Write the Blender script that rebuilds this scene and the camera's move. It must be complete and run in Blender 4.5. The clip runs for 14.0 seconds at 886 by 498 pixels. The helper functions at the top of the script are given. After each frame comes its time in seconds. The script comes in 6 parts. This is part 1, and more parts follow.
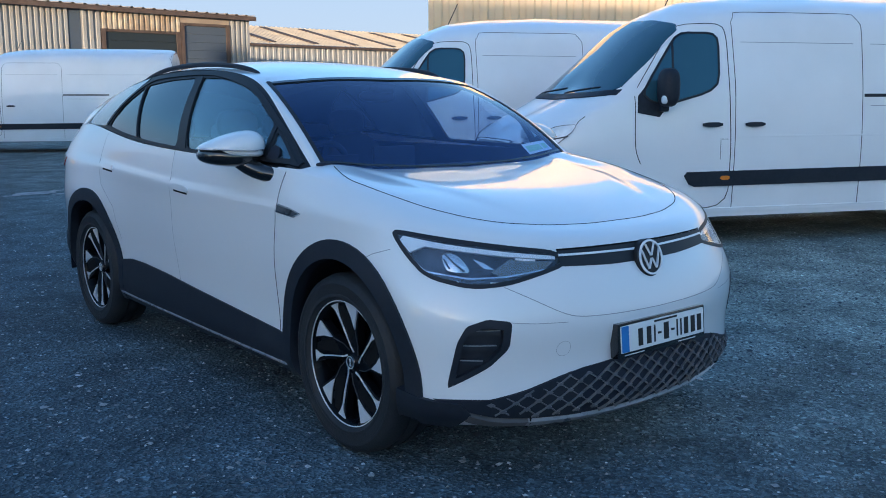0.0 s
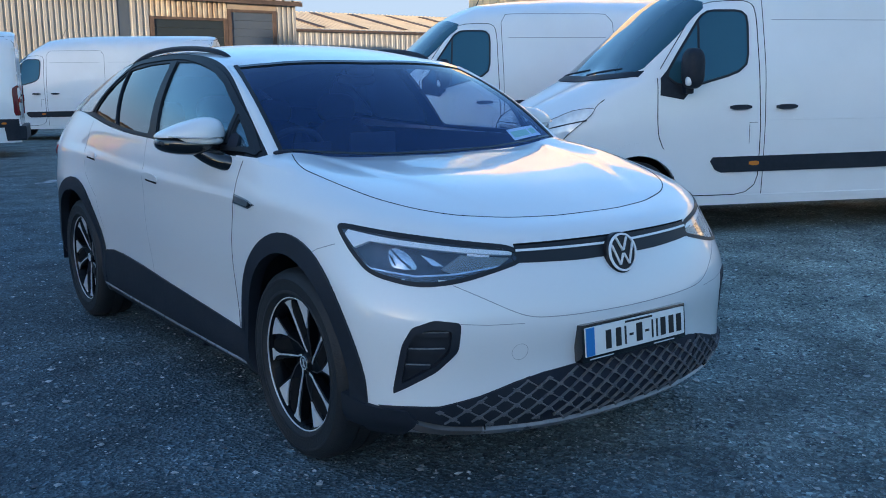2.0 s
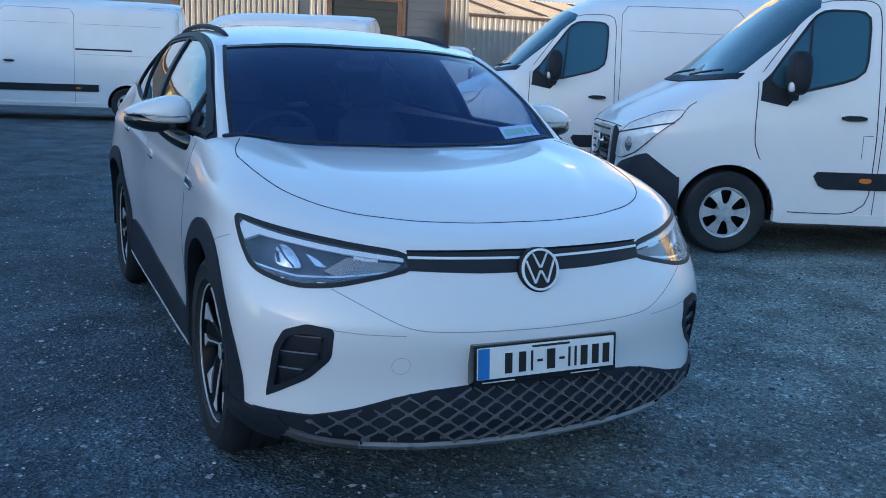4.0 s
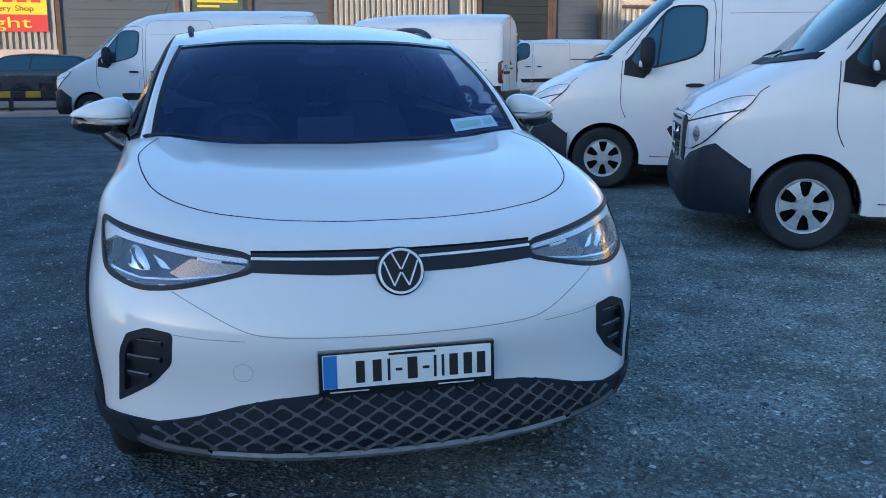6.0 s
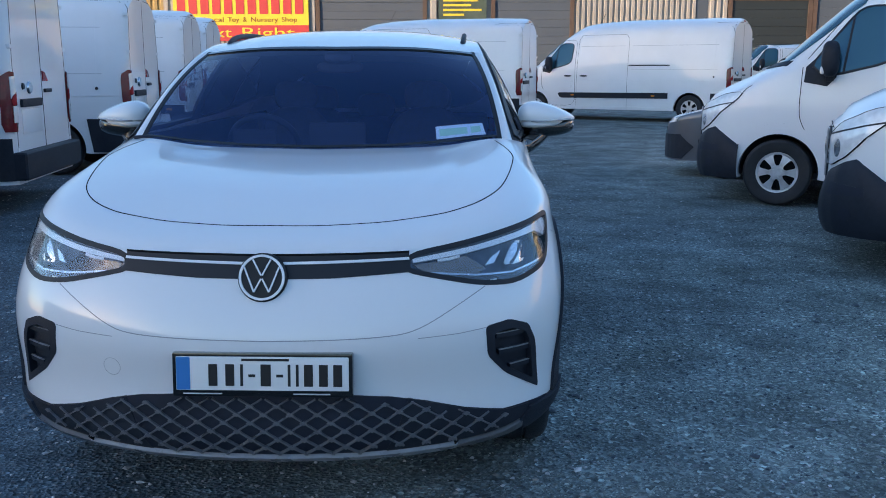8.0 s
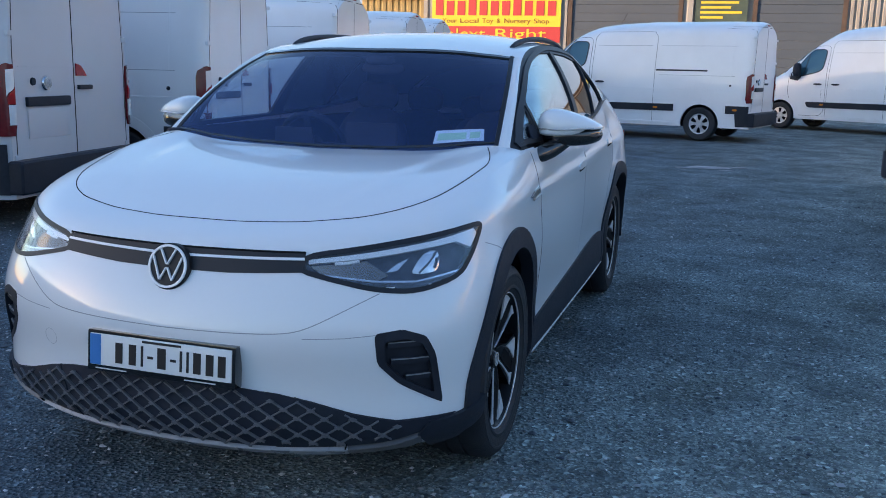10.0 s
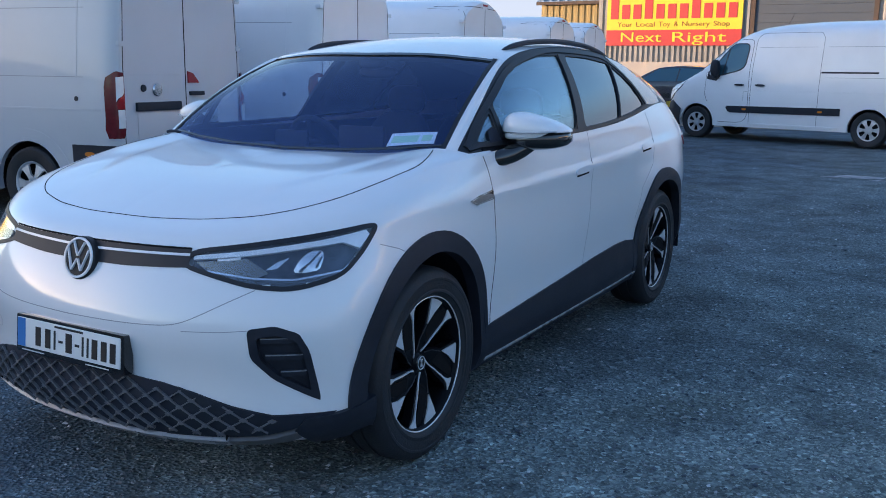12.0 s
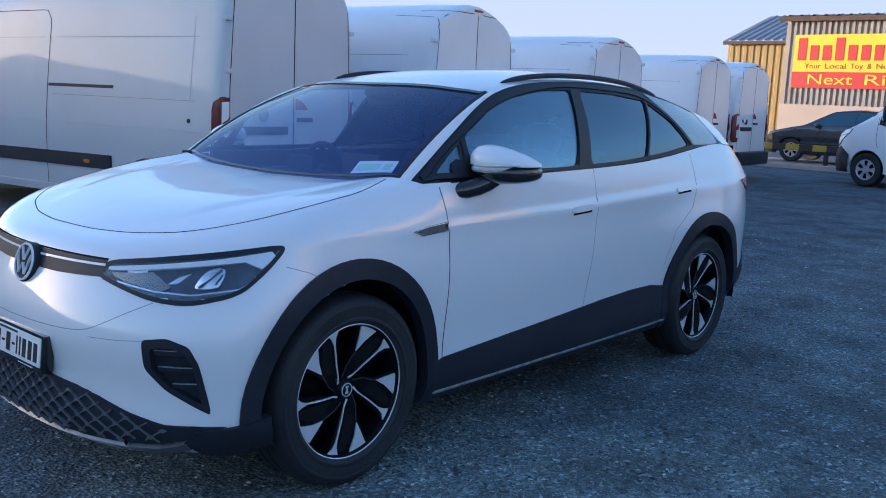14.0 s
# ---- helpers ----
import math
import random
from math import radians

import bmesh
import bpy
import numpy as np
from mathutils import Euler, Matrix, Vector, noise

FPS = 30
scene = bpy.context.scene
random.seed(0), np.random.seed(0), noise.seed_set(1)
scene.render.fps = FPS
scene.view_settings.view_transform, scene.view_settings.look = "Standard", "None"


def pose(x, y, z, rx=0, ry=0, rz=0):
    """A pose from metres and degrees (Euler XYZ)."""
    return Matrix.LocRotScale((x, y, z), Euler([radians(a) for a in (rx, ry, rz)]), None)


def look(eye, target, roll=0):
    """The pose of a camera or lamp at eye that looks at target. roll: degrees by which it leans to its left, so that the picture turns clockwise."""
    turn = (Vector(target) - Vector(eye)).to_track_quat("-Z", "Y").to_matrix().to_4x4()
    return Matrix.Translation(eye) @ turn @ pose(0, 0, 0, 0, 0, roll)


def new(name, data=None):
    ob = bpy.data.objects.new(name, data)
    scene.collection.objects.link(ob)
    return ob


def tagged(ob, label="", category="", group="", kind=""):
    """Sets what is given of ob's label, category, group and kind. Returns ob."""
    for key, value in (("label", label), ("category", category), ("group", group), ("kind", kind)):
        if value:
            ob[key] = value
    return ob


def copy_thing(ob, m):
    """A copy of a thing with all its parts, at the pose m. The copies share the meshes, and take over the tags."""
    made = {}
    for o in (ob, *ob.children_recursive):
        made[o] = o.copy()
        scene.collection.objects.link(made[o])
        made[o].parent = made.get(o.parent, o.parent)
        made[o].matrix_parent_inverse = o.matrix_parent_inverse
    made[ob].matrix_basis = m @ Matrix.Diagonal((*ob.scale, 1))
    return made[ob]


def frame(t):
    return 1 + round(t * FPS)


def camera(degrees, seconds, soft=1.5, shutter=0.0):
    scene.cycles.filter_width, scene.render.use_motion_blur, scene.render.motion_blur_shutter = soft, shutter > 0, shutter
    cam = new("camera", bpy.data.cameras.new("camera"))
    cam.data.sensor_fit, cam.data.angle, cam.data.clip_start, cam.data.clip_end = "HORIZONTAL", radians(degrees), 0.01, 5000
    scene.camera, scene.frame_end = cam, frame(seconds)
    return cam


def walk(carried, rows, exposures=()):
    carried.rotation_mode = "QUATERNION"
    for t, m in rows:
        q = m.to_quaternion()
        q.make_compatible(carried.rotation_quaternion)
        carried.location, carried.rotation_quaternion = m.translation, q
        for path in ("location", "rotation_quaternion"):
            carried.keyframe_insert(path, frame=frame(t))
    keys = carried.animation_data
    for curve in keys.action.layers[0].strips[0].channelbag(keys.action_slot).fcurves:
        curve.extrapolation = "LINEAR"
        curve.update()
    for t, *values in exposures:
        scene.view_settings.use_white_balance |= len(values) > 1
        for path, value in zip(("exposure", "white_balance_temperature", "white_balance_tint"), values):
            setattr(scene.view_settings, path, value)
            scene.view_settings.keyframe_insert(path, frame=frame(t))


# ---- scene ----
cam = camera(51.7, 14.0, soft=0.95)
PATH = [
    (0, (-2.829, -4.321, 1.392), (-1.564, -2.806, 1.07), -0.1),
    (0.5, (-2.803, -4.338, 1.389), (-1.548, -2.814, 1.07), -0.7),
    (1, (-2.716, -4.335, 1.383), (-1.472, -2.802, 1.064), -1.2),
    (1.5, (-2.554, -4.343, 1.386), (-1.345, -2.785, 1.053), -0.6),
    (2, (-2.398, -4.354, 1.384), (-1.228, -2.771, 1.03), -0.6),
    (2.5, (-2.187, -4.469, 1.399), (-1.077, -2.844, 1.041), 0.6),
    (2.7, (-2.104, -4.519, 1.413), (-1.038, -2.867, 1.046), 0.8),
    (4.8, (-1.159, -4.684, 1.414), (-0.431, -2.863, 1.019), 1.2),
    (5, (-1.067, -4.711, 1.398), (-0.375, -2.878, 0.999), 0.5),
    (5.5, (-0.812, -4.739, 1.394), (-0.197, -2.878, 0.999), 1.1),
    (6, (-0.549, -4.77, 1.398), (-0.053, -2.873, 1.001), 0.0),
    (6.5, (-0.243, -4.841, 1.412), (0.093, -2.909, 1.021), 1.5),
    (7, (0.007, -4.845, 1.394), (0.212, -2.895, 1.0), 0.6),
    (7.5, (0.303, -4.817, 1.401), (0.376, -2.856, 1.012), 1.0),
    (8, (0.607, -4.794, 1.395), (0.553, -2.832, 1.012), -0.0),
    (8.2, (0.737, -4.81, 1.42), (0.629, -2.851, 1.031), 1.0),
    (10.3, (1.775, -4.508, 1.414), (1.099, -2.666, 1.028), 0.5),
    (10.5, (1.843, -4.483, 1.412), (1.123, -2.658, 1.024), 0.1),
    (11, (2.071, -4.343, 1.397), (1.239, -2.566, 1.01), 0.8),
    (11.5, (2.287, -4.244, 1.408), (1.398, -2.494, 1.02), 0.1),
    (12, (2.542, -4.154, 1.42), (1.561, -2.453, 1.039), 0.8),
    (12.5, (2.741, -4.039, 1.415), (1.669, -2.393, 1.041), 0.9),
    (13, (2.915, -3.88, 1.408), (1.765, -2.281, 1.063), 1.7),
    (13.5, (3.069, -3.727, 1.408), (1.848, -2.177, 1.083), 1.4),
    (14, (3.261, -3.596, 1.426), (1.952, -2.118, 1.108), 2.5),
]
walk(cam, [(t, look(eye, target, roll)) for t, eye, target, roll in PATH], [(0, 2.40, 6800, 14), (2.7, 2.46, 6850, 14), (5, 2.54, 6900, 16), (8, 2.56, 7450, 21), (11, 2.62, 7900, 25), (14, 2.54, 7050, 25)])

# ---- world, sun, exposure ----
SUN_AZ, SUN_EL = 239.5, 4.2          # the sun stands low, behind and to the left of the camera
world = bpy.data.worlds.new("sky")
scene.world = world
world.use_nodes = True
wn = world.node_tree.nodes
sky = wn.new("ShaderNodeTexSky")
sky.sky_type = "NISHITA"
sky.sun_disc = False
sky.sun_elevation = radians(SUN_EL)
sky.sun_rotation = radians(SUN_AZ)
sky.air_density, sky.dust_density, sky.ozone_density = 1.1, 0.8, 3.5
wn["Background"].inputs["Strength"].default_value = 0.15
world.node_tree.links.new(sky.outputs[0], wn["Background"].inputs["Color"])
sun_way = Vector((math.sin(radians(SUN_AZ)) * math.cos(radians(SUN_EL)),
                  math.cos(radians(SUN_AZ)) * math.cos(radians(SUN_EL)), math.sin(radians(SUN_EL))))
sun = new("sun", bpy.data.lights.new("sun", "SUN"))
sun.data.energy, sun.data.angle, sun.data.color = 1.45, radians(0.5), (1.0, 0.82, 0.62)
sun.matrix_world = look(sun_way * 60, (0, 0, 0))

# ---- materials ----


def mat(name, color, rough=0.5, metal=0.0, vary=0.0, scale=8.0, bump=0.0, bscale=60.0, coat=0.0, wear=None, wscale=1.5,
        wamt=0.5, per_piece=0.0, trans=0.0, ior=1.45, emit=0.0):
    """A procedural surface: base colour with grain, stains of a second colour, fine relief and an optional clear coat."""
    m = bpy.data.materials.new(name)
    m.use_nodes = True
    nt = m.node_tree
    b = nt.nodes["Principled BSDF"]
    b.inputs["Base Color"].default_value = (*color, 1)
    b.inputs["Roughness"].default_value = rough
    b.inputs["Metallic"].default_value = metal
    b.inputs["Coat Weight"].default_value = coat
    b.inputs["Coat Roughness"].default_value = 0.03
    b.inputs["Transmission Weight"].default_value = trans
    b.inputs["IOR"].default_value = ior
    if emit:
        b.inputs["Emission Color"].default_value = (*color, 1)
        b.inputs["Emission Strength"].default_value = emit
    tc = nt.nodes.new("ShaderNodeTexCoord")
    col = None
    if vary or wear:
        n = nt.nodes.new("ShaderNodeTexNoise")
        n.inputs["Scale"].default_value, n.inputs["Detail"].default_value = scale, 6
        nt.links.new(tc.outputs["Object"], n.inputs["Vector"])
        r = nt.nodes.new("ShaderNodeValToRGB")
        r.color_ramp.elements[0].position, r.color_ramp.elements[1].position = 0.3, 0.7
        r.color_ramp.elements[0].color = (*[c * (1 - vary) for c in color], 1)
        r.color_ramp.elements[1].color = (*[min(1, c * (1 + vary)) for c in color], 1)
        nt.links.new(n.outputs["Fac"], r.inputs["Fac"])
        col = r.outputs["Color"]
        if wear:
            n2 = nt.nodes.new("ShaderNodeTexNoise")
            n2.inputs["Scale"].default_value, n2.inputs["Detail"].default_value = wscale, 8
            nt.links.new(tc.outputs["Object"], n2.inputs["Vector"])
            r2 = nt.nodes.new("ShaderNodeValToRGB")
            r2.color_ramp.elements[0].position, r2.color_ramp.elements[1].position = 0.45, 0.72
            r2.color_ramp.elements[0].color, r2.color_ramp.elements[1].color = (0, 0, 0, 1), (wamt, wamt, wamt, 1)
            nt.links.new(n2.outputs["Fac"], r2.inputs["Fac"])
            mx = nt.nodes.new("ShaderNodeMix")
            mx.data_type = "RGBA"
            nt.links.new(r2.outputs["Color"], mx.inputs["Factor"])
            nt.links.new(col, mx.inputs["A"])
            mx.inputs["B"].default_value = (*wear, 1)
            col = mx.outputs["Result"]
        nt.links.new(col, b.inputs["Base Color"])
        if rough > 0.15:
            ra = nt.nodes.new("ShaderNodeMapRange")
            ra.inputs["To Min"].default_value, ra.inputs["To Max"].default_value = rough * 0.85, min(1, rough * 1.15)
            nt.links.new(n.outputs["Fac"], ra.inputs["Value"])
            nt.links.new(ra.outputs["Result"], b.inputs["Roughness"])
    if bump:
        nb = nt.nodes.new("ShaderNodeTexNoise")
        nb.inputs["Scale"].default_value, nb.inputs["Detail"].default_value = bscale, 4
        nt.links.new(tc.outputs["Object"], nb.inputs["Vector"])
        bp = nt.nodes.new("ShaderNodeBump")
        bp.inputs["Strength"].default_value, bp.inputs["Distance"].default_value = bump, 0.01
        nt.links.new(nb.outputs["Fac"], bp.inputs["Height"])
        nt.links.new(bp.outputs["Normal"], b.inputs["Normal"])
    return m


def glass(name, tint, bare=0.06, rough=0.0, sheen=(1, 1, 1)):
    """Thin automotive glass: a see-through tint under a mirror coat; bare is the mirroring seen square on."""
    m = bpy.data.materials.new(name)
    m.use_nodes = True
    nt = m.node_tree
    nt.nodes.remove(nt.nodes["Principled BSDF"])
    out = nt.nodes["Material Output"]
    tr = nt.nodes.new("ShaderNodeBsdfTransparent")
    tr.inputs["Color"].default_value = (*tint, 1)
    gl = nt.nodes.new("ShaderNodeBsdfGlossy")
    gl.inputs["Roughness"].default_value = rough
    gl.inputs["Color"].default_value = (*sheen, 1)
    lw = nt.nodes.new("ShaderNodeLayerWeight")
    lw.inputs["Blend"].default_value = 0.5
    pw = nt.nodes.new("ShaderNodeMath")
    pw.operation = "POWER"
    pw.inputs[1].default_value = 5.0
    nt.links.new(lw.outputs["Facing"], pw.inputs[0])
    ma = nt.nodes.new("ShaderNodeMath")
    ma.operation = "MULTIPLY_ADD"
    ma.inputs[1].default_value, ma.inputs[2].default_value = 1 - bare, bare
    nt.links.new(pw.outputs[0], ma.inputs[0])
    mx = nt.nodes.new("ShaderNodeMixShader")
    nt.links.new(ma.outputs[0], mx.inputs["Fac"])
    nt.links.new(tr.outputs[0], mx.inputs[1])
    nt.links.new(gl.outputs[0], mx.inputs[2])
    nt.links.new(mx.outputs[0], out.inputs["Surface"])
    # the coat's tint fades at a grazing angle, where any glass mirrors all colours alike
    hue = nt.nodes.new("ShaderNodeMix")
    hue.data_type = "RGBA"
    hue.inputs["A"].default_value, hue.inputs["B"].default_value = (*sheen, 1), (1, 1, 1, 1)
    gain = nt.nodes.new("ShaderNodeMath")
    gain.operation, gain.use_clamp = "MULTIPLY", True
    gain.inputs[1].default_value = 4.0
    nt.links.new(pw.outputs[0], gain.inputs[0])
    nt.links.new(gain.outputs[0], hue.inputs["Factor"])
    nt.links.new(hue.outputs["Result"], gl.inputs["Color"])
    return m


WHITE = mat("white_paint", (0.80, 0.81, 0.82), 0.28, coat=1.0)
VANSILVER = mat("silver_van_paint", (0.54, 0.56, 0.59), 0.38, metal=0.1, vary=0.02, scale=2, coat=0.4, wear=(0.40, 0.40, 0.40), wscale=1.2, wamt=0.15)
VANWHITE = mat("van_white_paint", (0.84, 0.84, 0.85), 0.35, vary=0.02, scale=2, coat=0.7, wear=(0.58, 0.575, 0.56), wscale=1.2, wamt=0.15)
DARKCAR = mat("dark_blue_paint", (0.02, 0.024, 0.032), 0.25, vary=0.05, coat=1.0)
GREYCAR = mat("grey_paint", (0.13, 0.14, 0.155), 0.3, metal=0.3, vary=0.03, coat=1.0)
PLASTIC = mat("dark_plastic", (0.016, 0.021, 0.031), 0.55, vary=0.15, scale=30, bump=0.10, bscale=350, wear=(0.036, 0.042, 0.054), wscale=4, wamt=0.35)
PLASTIC.node_tree.nodes["Principled BSDF"].inputs["Specular IOR Level"].default_value = 0.3
LIPDARK = mat("worn_dark_plastic", (0.10, 0.10, 0.105), 0.32, vary=0.12, scale=20, bump=0.06, bscale=300)
GREYLIP = mat("grey_plastic", (0.26, 0.27, 0.29), 0.28, vary=0.08, scale=20, bump=0.04, bscale=300, coat=0.3)
GLOSSBLACK = mat("gloss_black", (0.008, 0.008, 0.009), 0.12, coat=1.0)
FINESEAM = mat("fine_joint", (0.33, 0.34, 0.36), 0.9)
TRIM = mat("black_trim", (0.009, 0.011, 0.016), 0.5)
PILLARGREY = mat("pillar_trim", (0.12, 0.14, 0.155), 0.25, vary=0.05, coat=0.8)
SEAM = mat("shut_line", (0.012, 0.012, 0.013), 0.9)
RUBBER = mat("tyre_rubber", (0.016, 0.019, 0.024), 0.62, vary=0.25, scale=14, bump=0.25, bscale=120, wear=(0.034, 0.035, 0.036), wscale=5, wamt=0.5)
ALLOY = mat("machined_alloy", (0.76, 0.77, 0.79), 0.30, metal=0.30, vary=0.04, scale=25)
RIMBLACK = mat("rim_black", (0.005, 0.006, 0.008), 0.28, vary=0.1)
SPOKEGREY = mat("dull_alloy", (0.09, 0.095, 0.105), 0.35, metal=0.5, vary=0.1, scale=20)
RIMBLACK.node_tree.nodes["Principled BSDF"].inputs["Specular IOR Level"].default_value = 0.12
SEAM.node_tree.nodes["Principled BSDF"].inputs["Specular IOR Level"].default_value = 0.1
STEEL = mat("silver_hubcap", (0.62, 0.63, 0.65), 0.35, metal=0.45, vary=0.08, scale=12, wear=(0.12, 0.11, 0.10), wscale=9, wamt=0.5)
LAMPINNER = mat("lamp_inner", (0.05, 0.06, 0.085), 0.22, metal=0.3, vary=0.3, scale=25)
LAMPFACET = mat("lamp_mirror_facet", (0.11, 0.11, 0.12), 0.13, metal=0.92, vary=0.06, scale=30)
BADGEBLACK = mat("badge_black", (0.010, 0.011, 0.014), 0.5)
CHROME = mat("chrome", (0.75, 0.76, 0.78), 0.08, metal=1.0)
DRL = mat("white_strip", (0.85, 0.86, 0.88), 0.25, coat=0.6)
REFLECTOR = mat("lamp_reflector", (0.74, 0.75, 0.78), 0.14, metal=0.9, vary=0.2, scale=30)
AMBER = mat("amber_lens", (0.75, 0.22, 0.03), 0.2, coat=0.8)
RED = mat("red_lens", (0.40, 0.008, 0.014), 0.22, vary=0.2, scale=25, coat=0.25)
DARKRED = mat("dark_red_lens", (0.16, 0.006, 0.010), 0.18, vary=0.2, scale=25, coat=0.5)
CLEARLENS = mat("clear_lens", (0.74, 0.74, 0.75), 0.12, vary=0.05, scale=20, coat=1.0)
INTERIOR = mat("cabin_dark", (0.011, 0.016, 0.030), 0.7, vary=0.2, scale=20, bump=0.1, bscale=200)
FABRIC = mat("seat_fabric", (0.020, 0.026, 0.045), 0.85, vary=0.2, scale=40, bump=0.2, bscale=400)
PAPER = mat("paper", (0.90, 0.92, 0.88), 0.7, vary=0.03)
PAPERGREEN = mat("green_print", (0.52, 0.82, 0.56), 0.7, vary=0.1)
GLASS_WS = glass("windscreen_glass", (0.74, 0.85, 0.97), 0.125, sheen=(0.26, 0.49, 1.0))
GLASS_SIDE = glass("side_glass", (0.93, 0.97, 0.98), 0.14, sheen=(0.55, 0.86, 1.0))
MIRRORLENS = mat("indicator_lens", (0.50, 0.51, 0.53), 0.15, vary=0.1, scale=40, coat=1.0)
GLASS_REAR = glass("rear_side_glass", (0.13, 0.17, 0.20), 0.15, sheen=(0.55, 0.86, 1.0))
GLASS_LAMP = glass("lamp_glass", (0.96, 0.97, 0.98), 0.055, sheen=(0.8, 0.9, 1.0))
GLASS_VAN = mat("van_glass", (0.024, 0.082, 0.112), 0.03)
GLASS_VAN.node_tree.nodes["Principled BSDF"].inputs["Specular IOR Level"].default_value = 1.0
VANLAMP = mat("van_lamp", (0.74, 0.75, 0.76), 0.12, metal=0.15, vary=0.16, scale=14, coat=1.0)
GLASS_VAN.node_tree.nodes["Principled BSDF"].inputs["Specular Tint"].default_value = (0.36, 0.78, 1.0, 1)
PLATEWHITE = mat("plate_white", (0.82, 0.82, 0.80), 0.35, vary=0.02)
PLATEBLUE = mat("plate_blue", (0.01, 0.20, 0.52), 0.35)
INK = mat("ink_black", (0.015, 0.015, 0.016), 0.5)
TEXTGREY = mat("pale_print", (0.6, 0.6, 0.62), 0.5)
CLAD = mat("corrugated_cladding", (0.275, 0.275, 0.265), 0.5, vary=0.08, scale=0.8, wear=(0.23, 0.20, 0.165), wscale=0.7, wamt=0.45)
CLADBEIGE = mat("beige_cladding", (0.72, 0.54, 0.35), 0.5, vary=0.05, scale=0.6, wear=(0.40, 0.33, 0.25), wscale=0.5, wamt=0.35)
CLADRUST = mat("rusty_cladding", (0.40, 0.34, 0.26), 0.6, vary=0.25, scale=2.5, wear=(0.16, 0.08, 0.04), wscale=1.2, wamt=0.8)
CLADYELLOW = mat("yellow_cladding", (0.27, 0.20, 0.085), 0.5, vary=0.08, scale=0.8)
ROOFSHEET = mat("roof_sheet", (0.30, 0.25, 0.20), 0.7, vary=0.12, scale=0.6, wear=(0.18, 0.14, 0.11), wscale=0.8, wamt=0.5)
ROOFTAN = mat("tan_roof_sheet", (0.52, 0.42, 0.29), 0.7, vary=0.10, scale=0.5, wear=(0.34, 0.27, 0.19), wscale=0.6, wamt=0.5)
ROOFBLUE = mat("slate_roof_sheet", (0.20, 0.24, 0.28), 0.6, vary=0.10, scale=0.5)
DOORGREY = mat("roller_door_grey", (0.058, 0.078, 0.102), 0.55, vary=0.06, scale=1.0)
DOORDARK = mat("roller_door_dark", (0.018, 0.026, 0.030), 0.5, vary=0.1, scale=1.0)
RUST = mat("rusty_steel", (0.075, 0.052, 0.042), 0.8, vary=0.3, scale=3)
RENDERWALL = mat("rendered_wall", (0.38, 0.35, 0.32), 0.9, vary=0.08, scale=1.0, bump=0.2, bscale=30, wear=(0.30, 0.27, 0.23), wscale=0.5, wamt=0.5)
SIGNYELLOW = mat("sign_yellow", (0.66, 0.50, 0.045), 0.45, vary=0.03)
SIGNRED = mat("sign_red", (0.46, 0.045, 0.045), 0.45, vary=0.03)
SIGNBROWN = mat("sign_brown", (0.22, 0.08, 0.02), 0.5)
PALEPANEL = mat("sign_green", (0.05, 0.075, 0.06), 0.5, vary=0.3, scale=1.5)
CONCRETE = mat("concrete", (0.33, 0.32, 0.30), 0.9, vary=0.12, scale=3, bump=0.2, bscale=40)
STAIN = mat("dried_cement", (0.34, 0.35, 0.36), 0.9, vary=0.25, scale=9, bump=0.3, bscale=60, wear=(0.13, 0.15, 0.17), wscale=7, wamt=0.9)
YELLOWPAINT = mat("yellow_paint", (0.40, 0.27, 0.03), 0.5, vary=0.1)


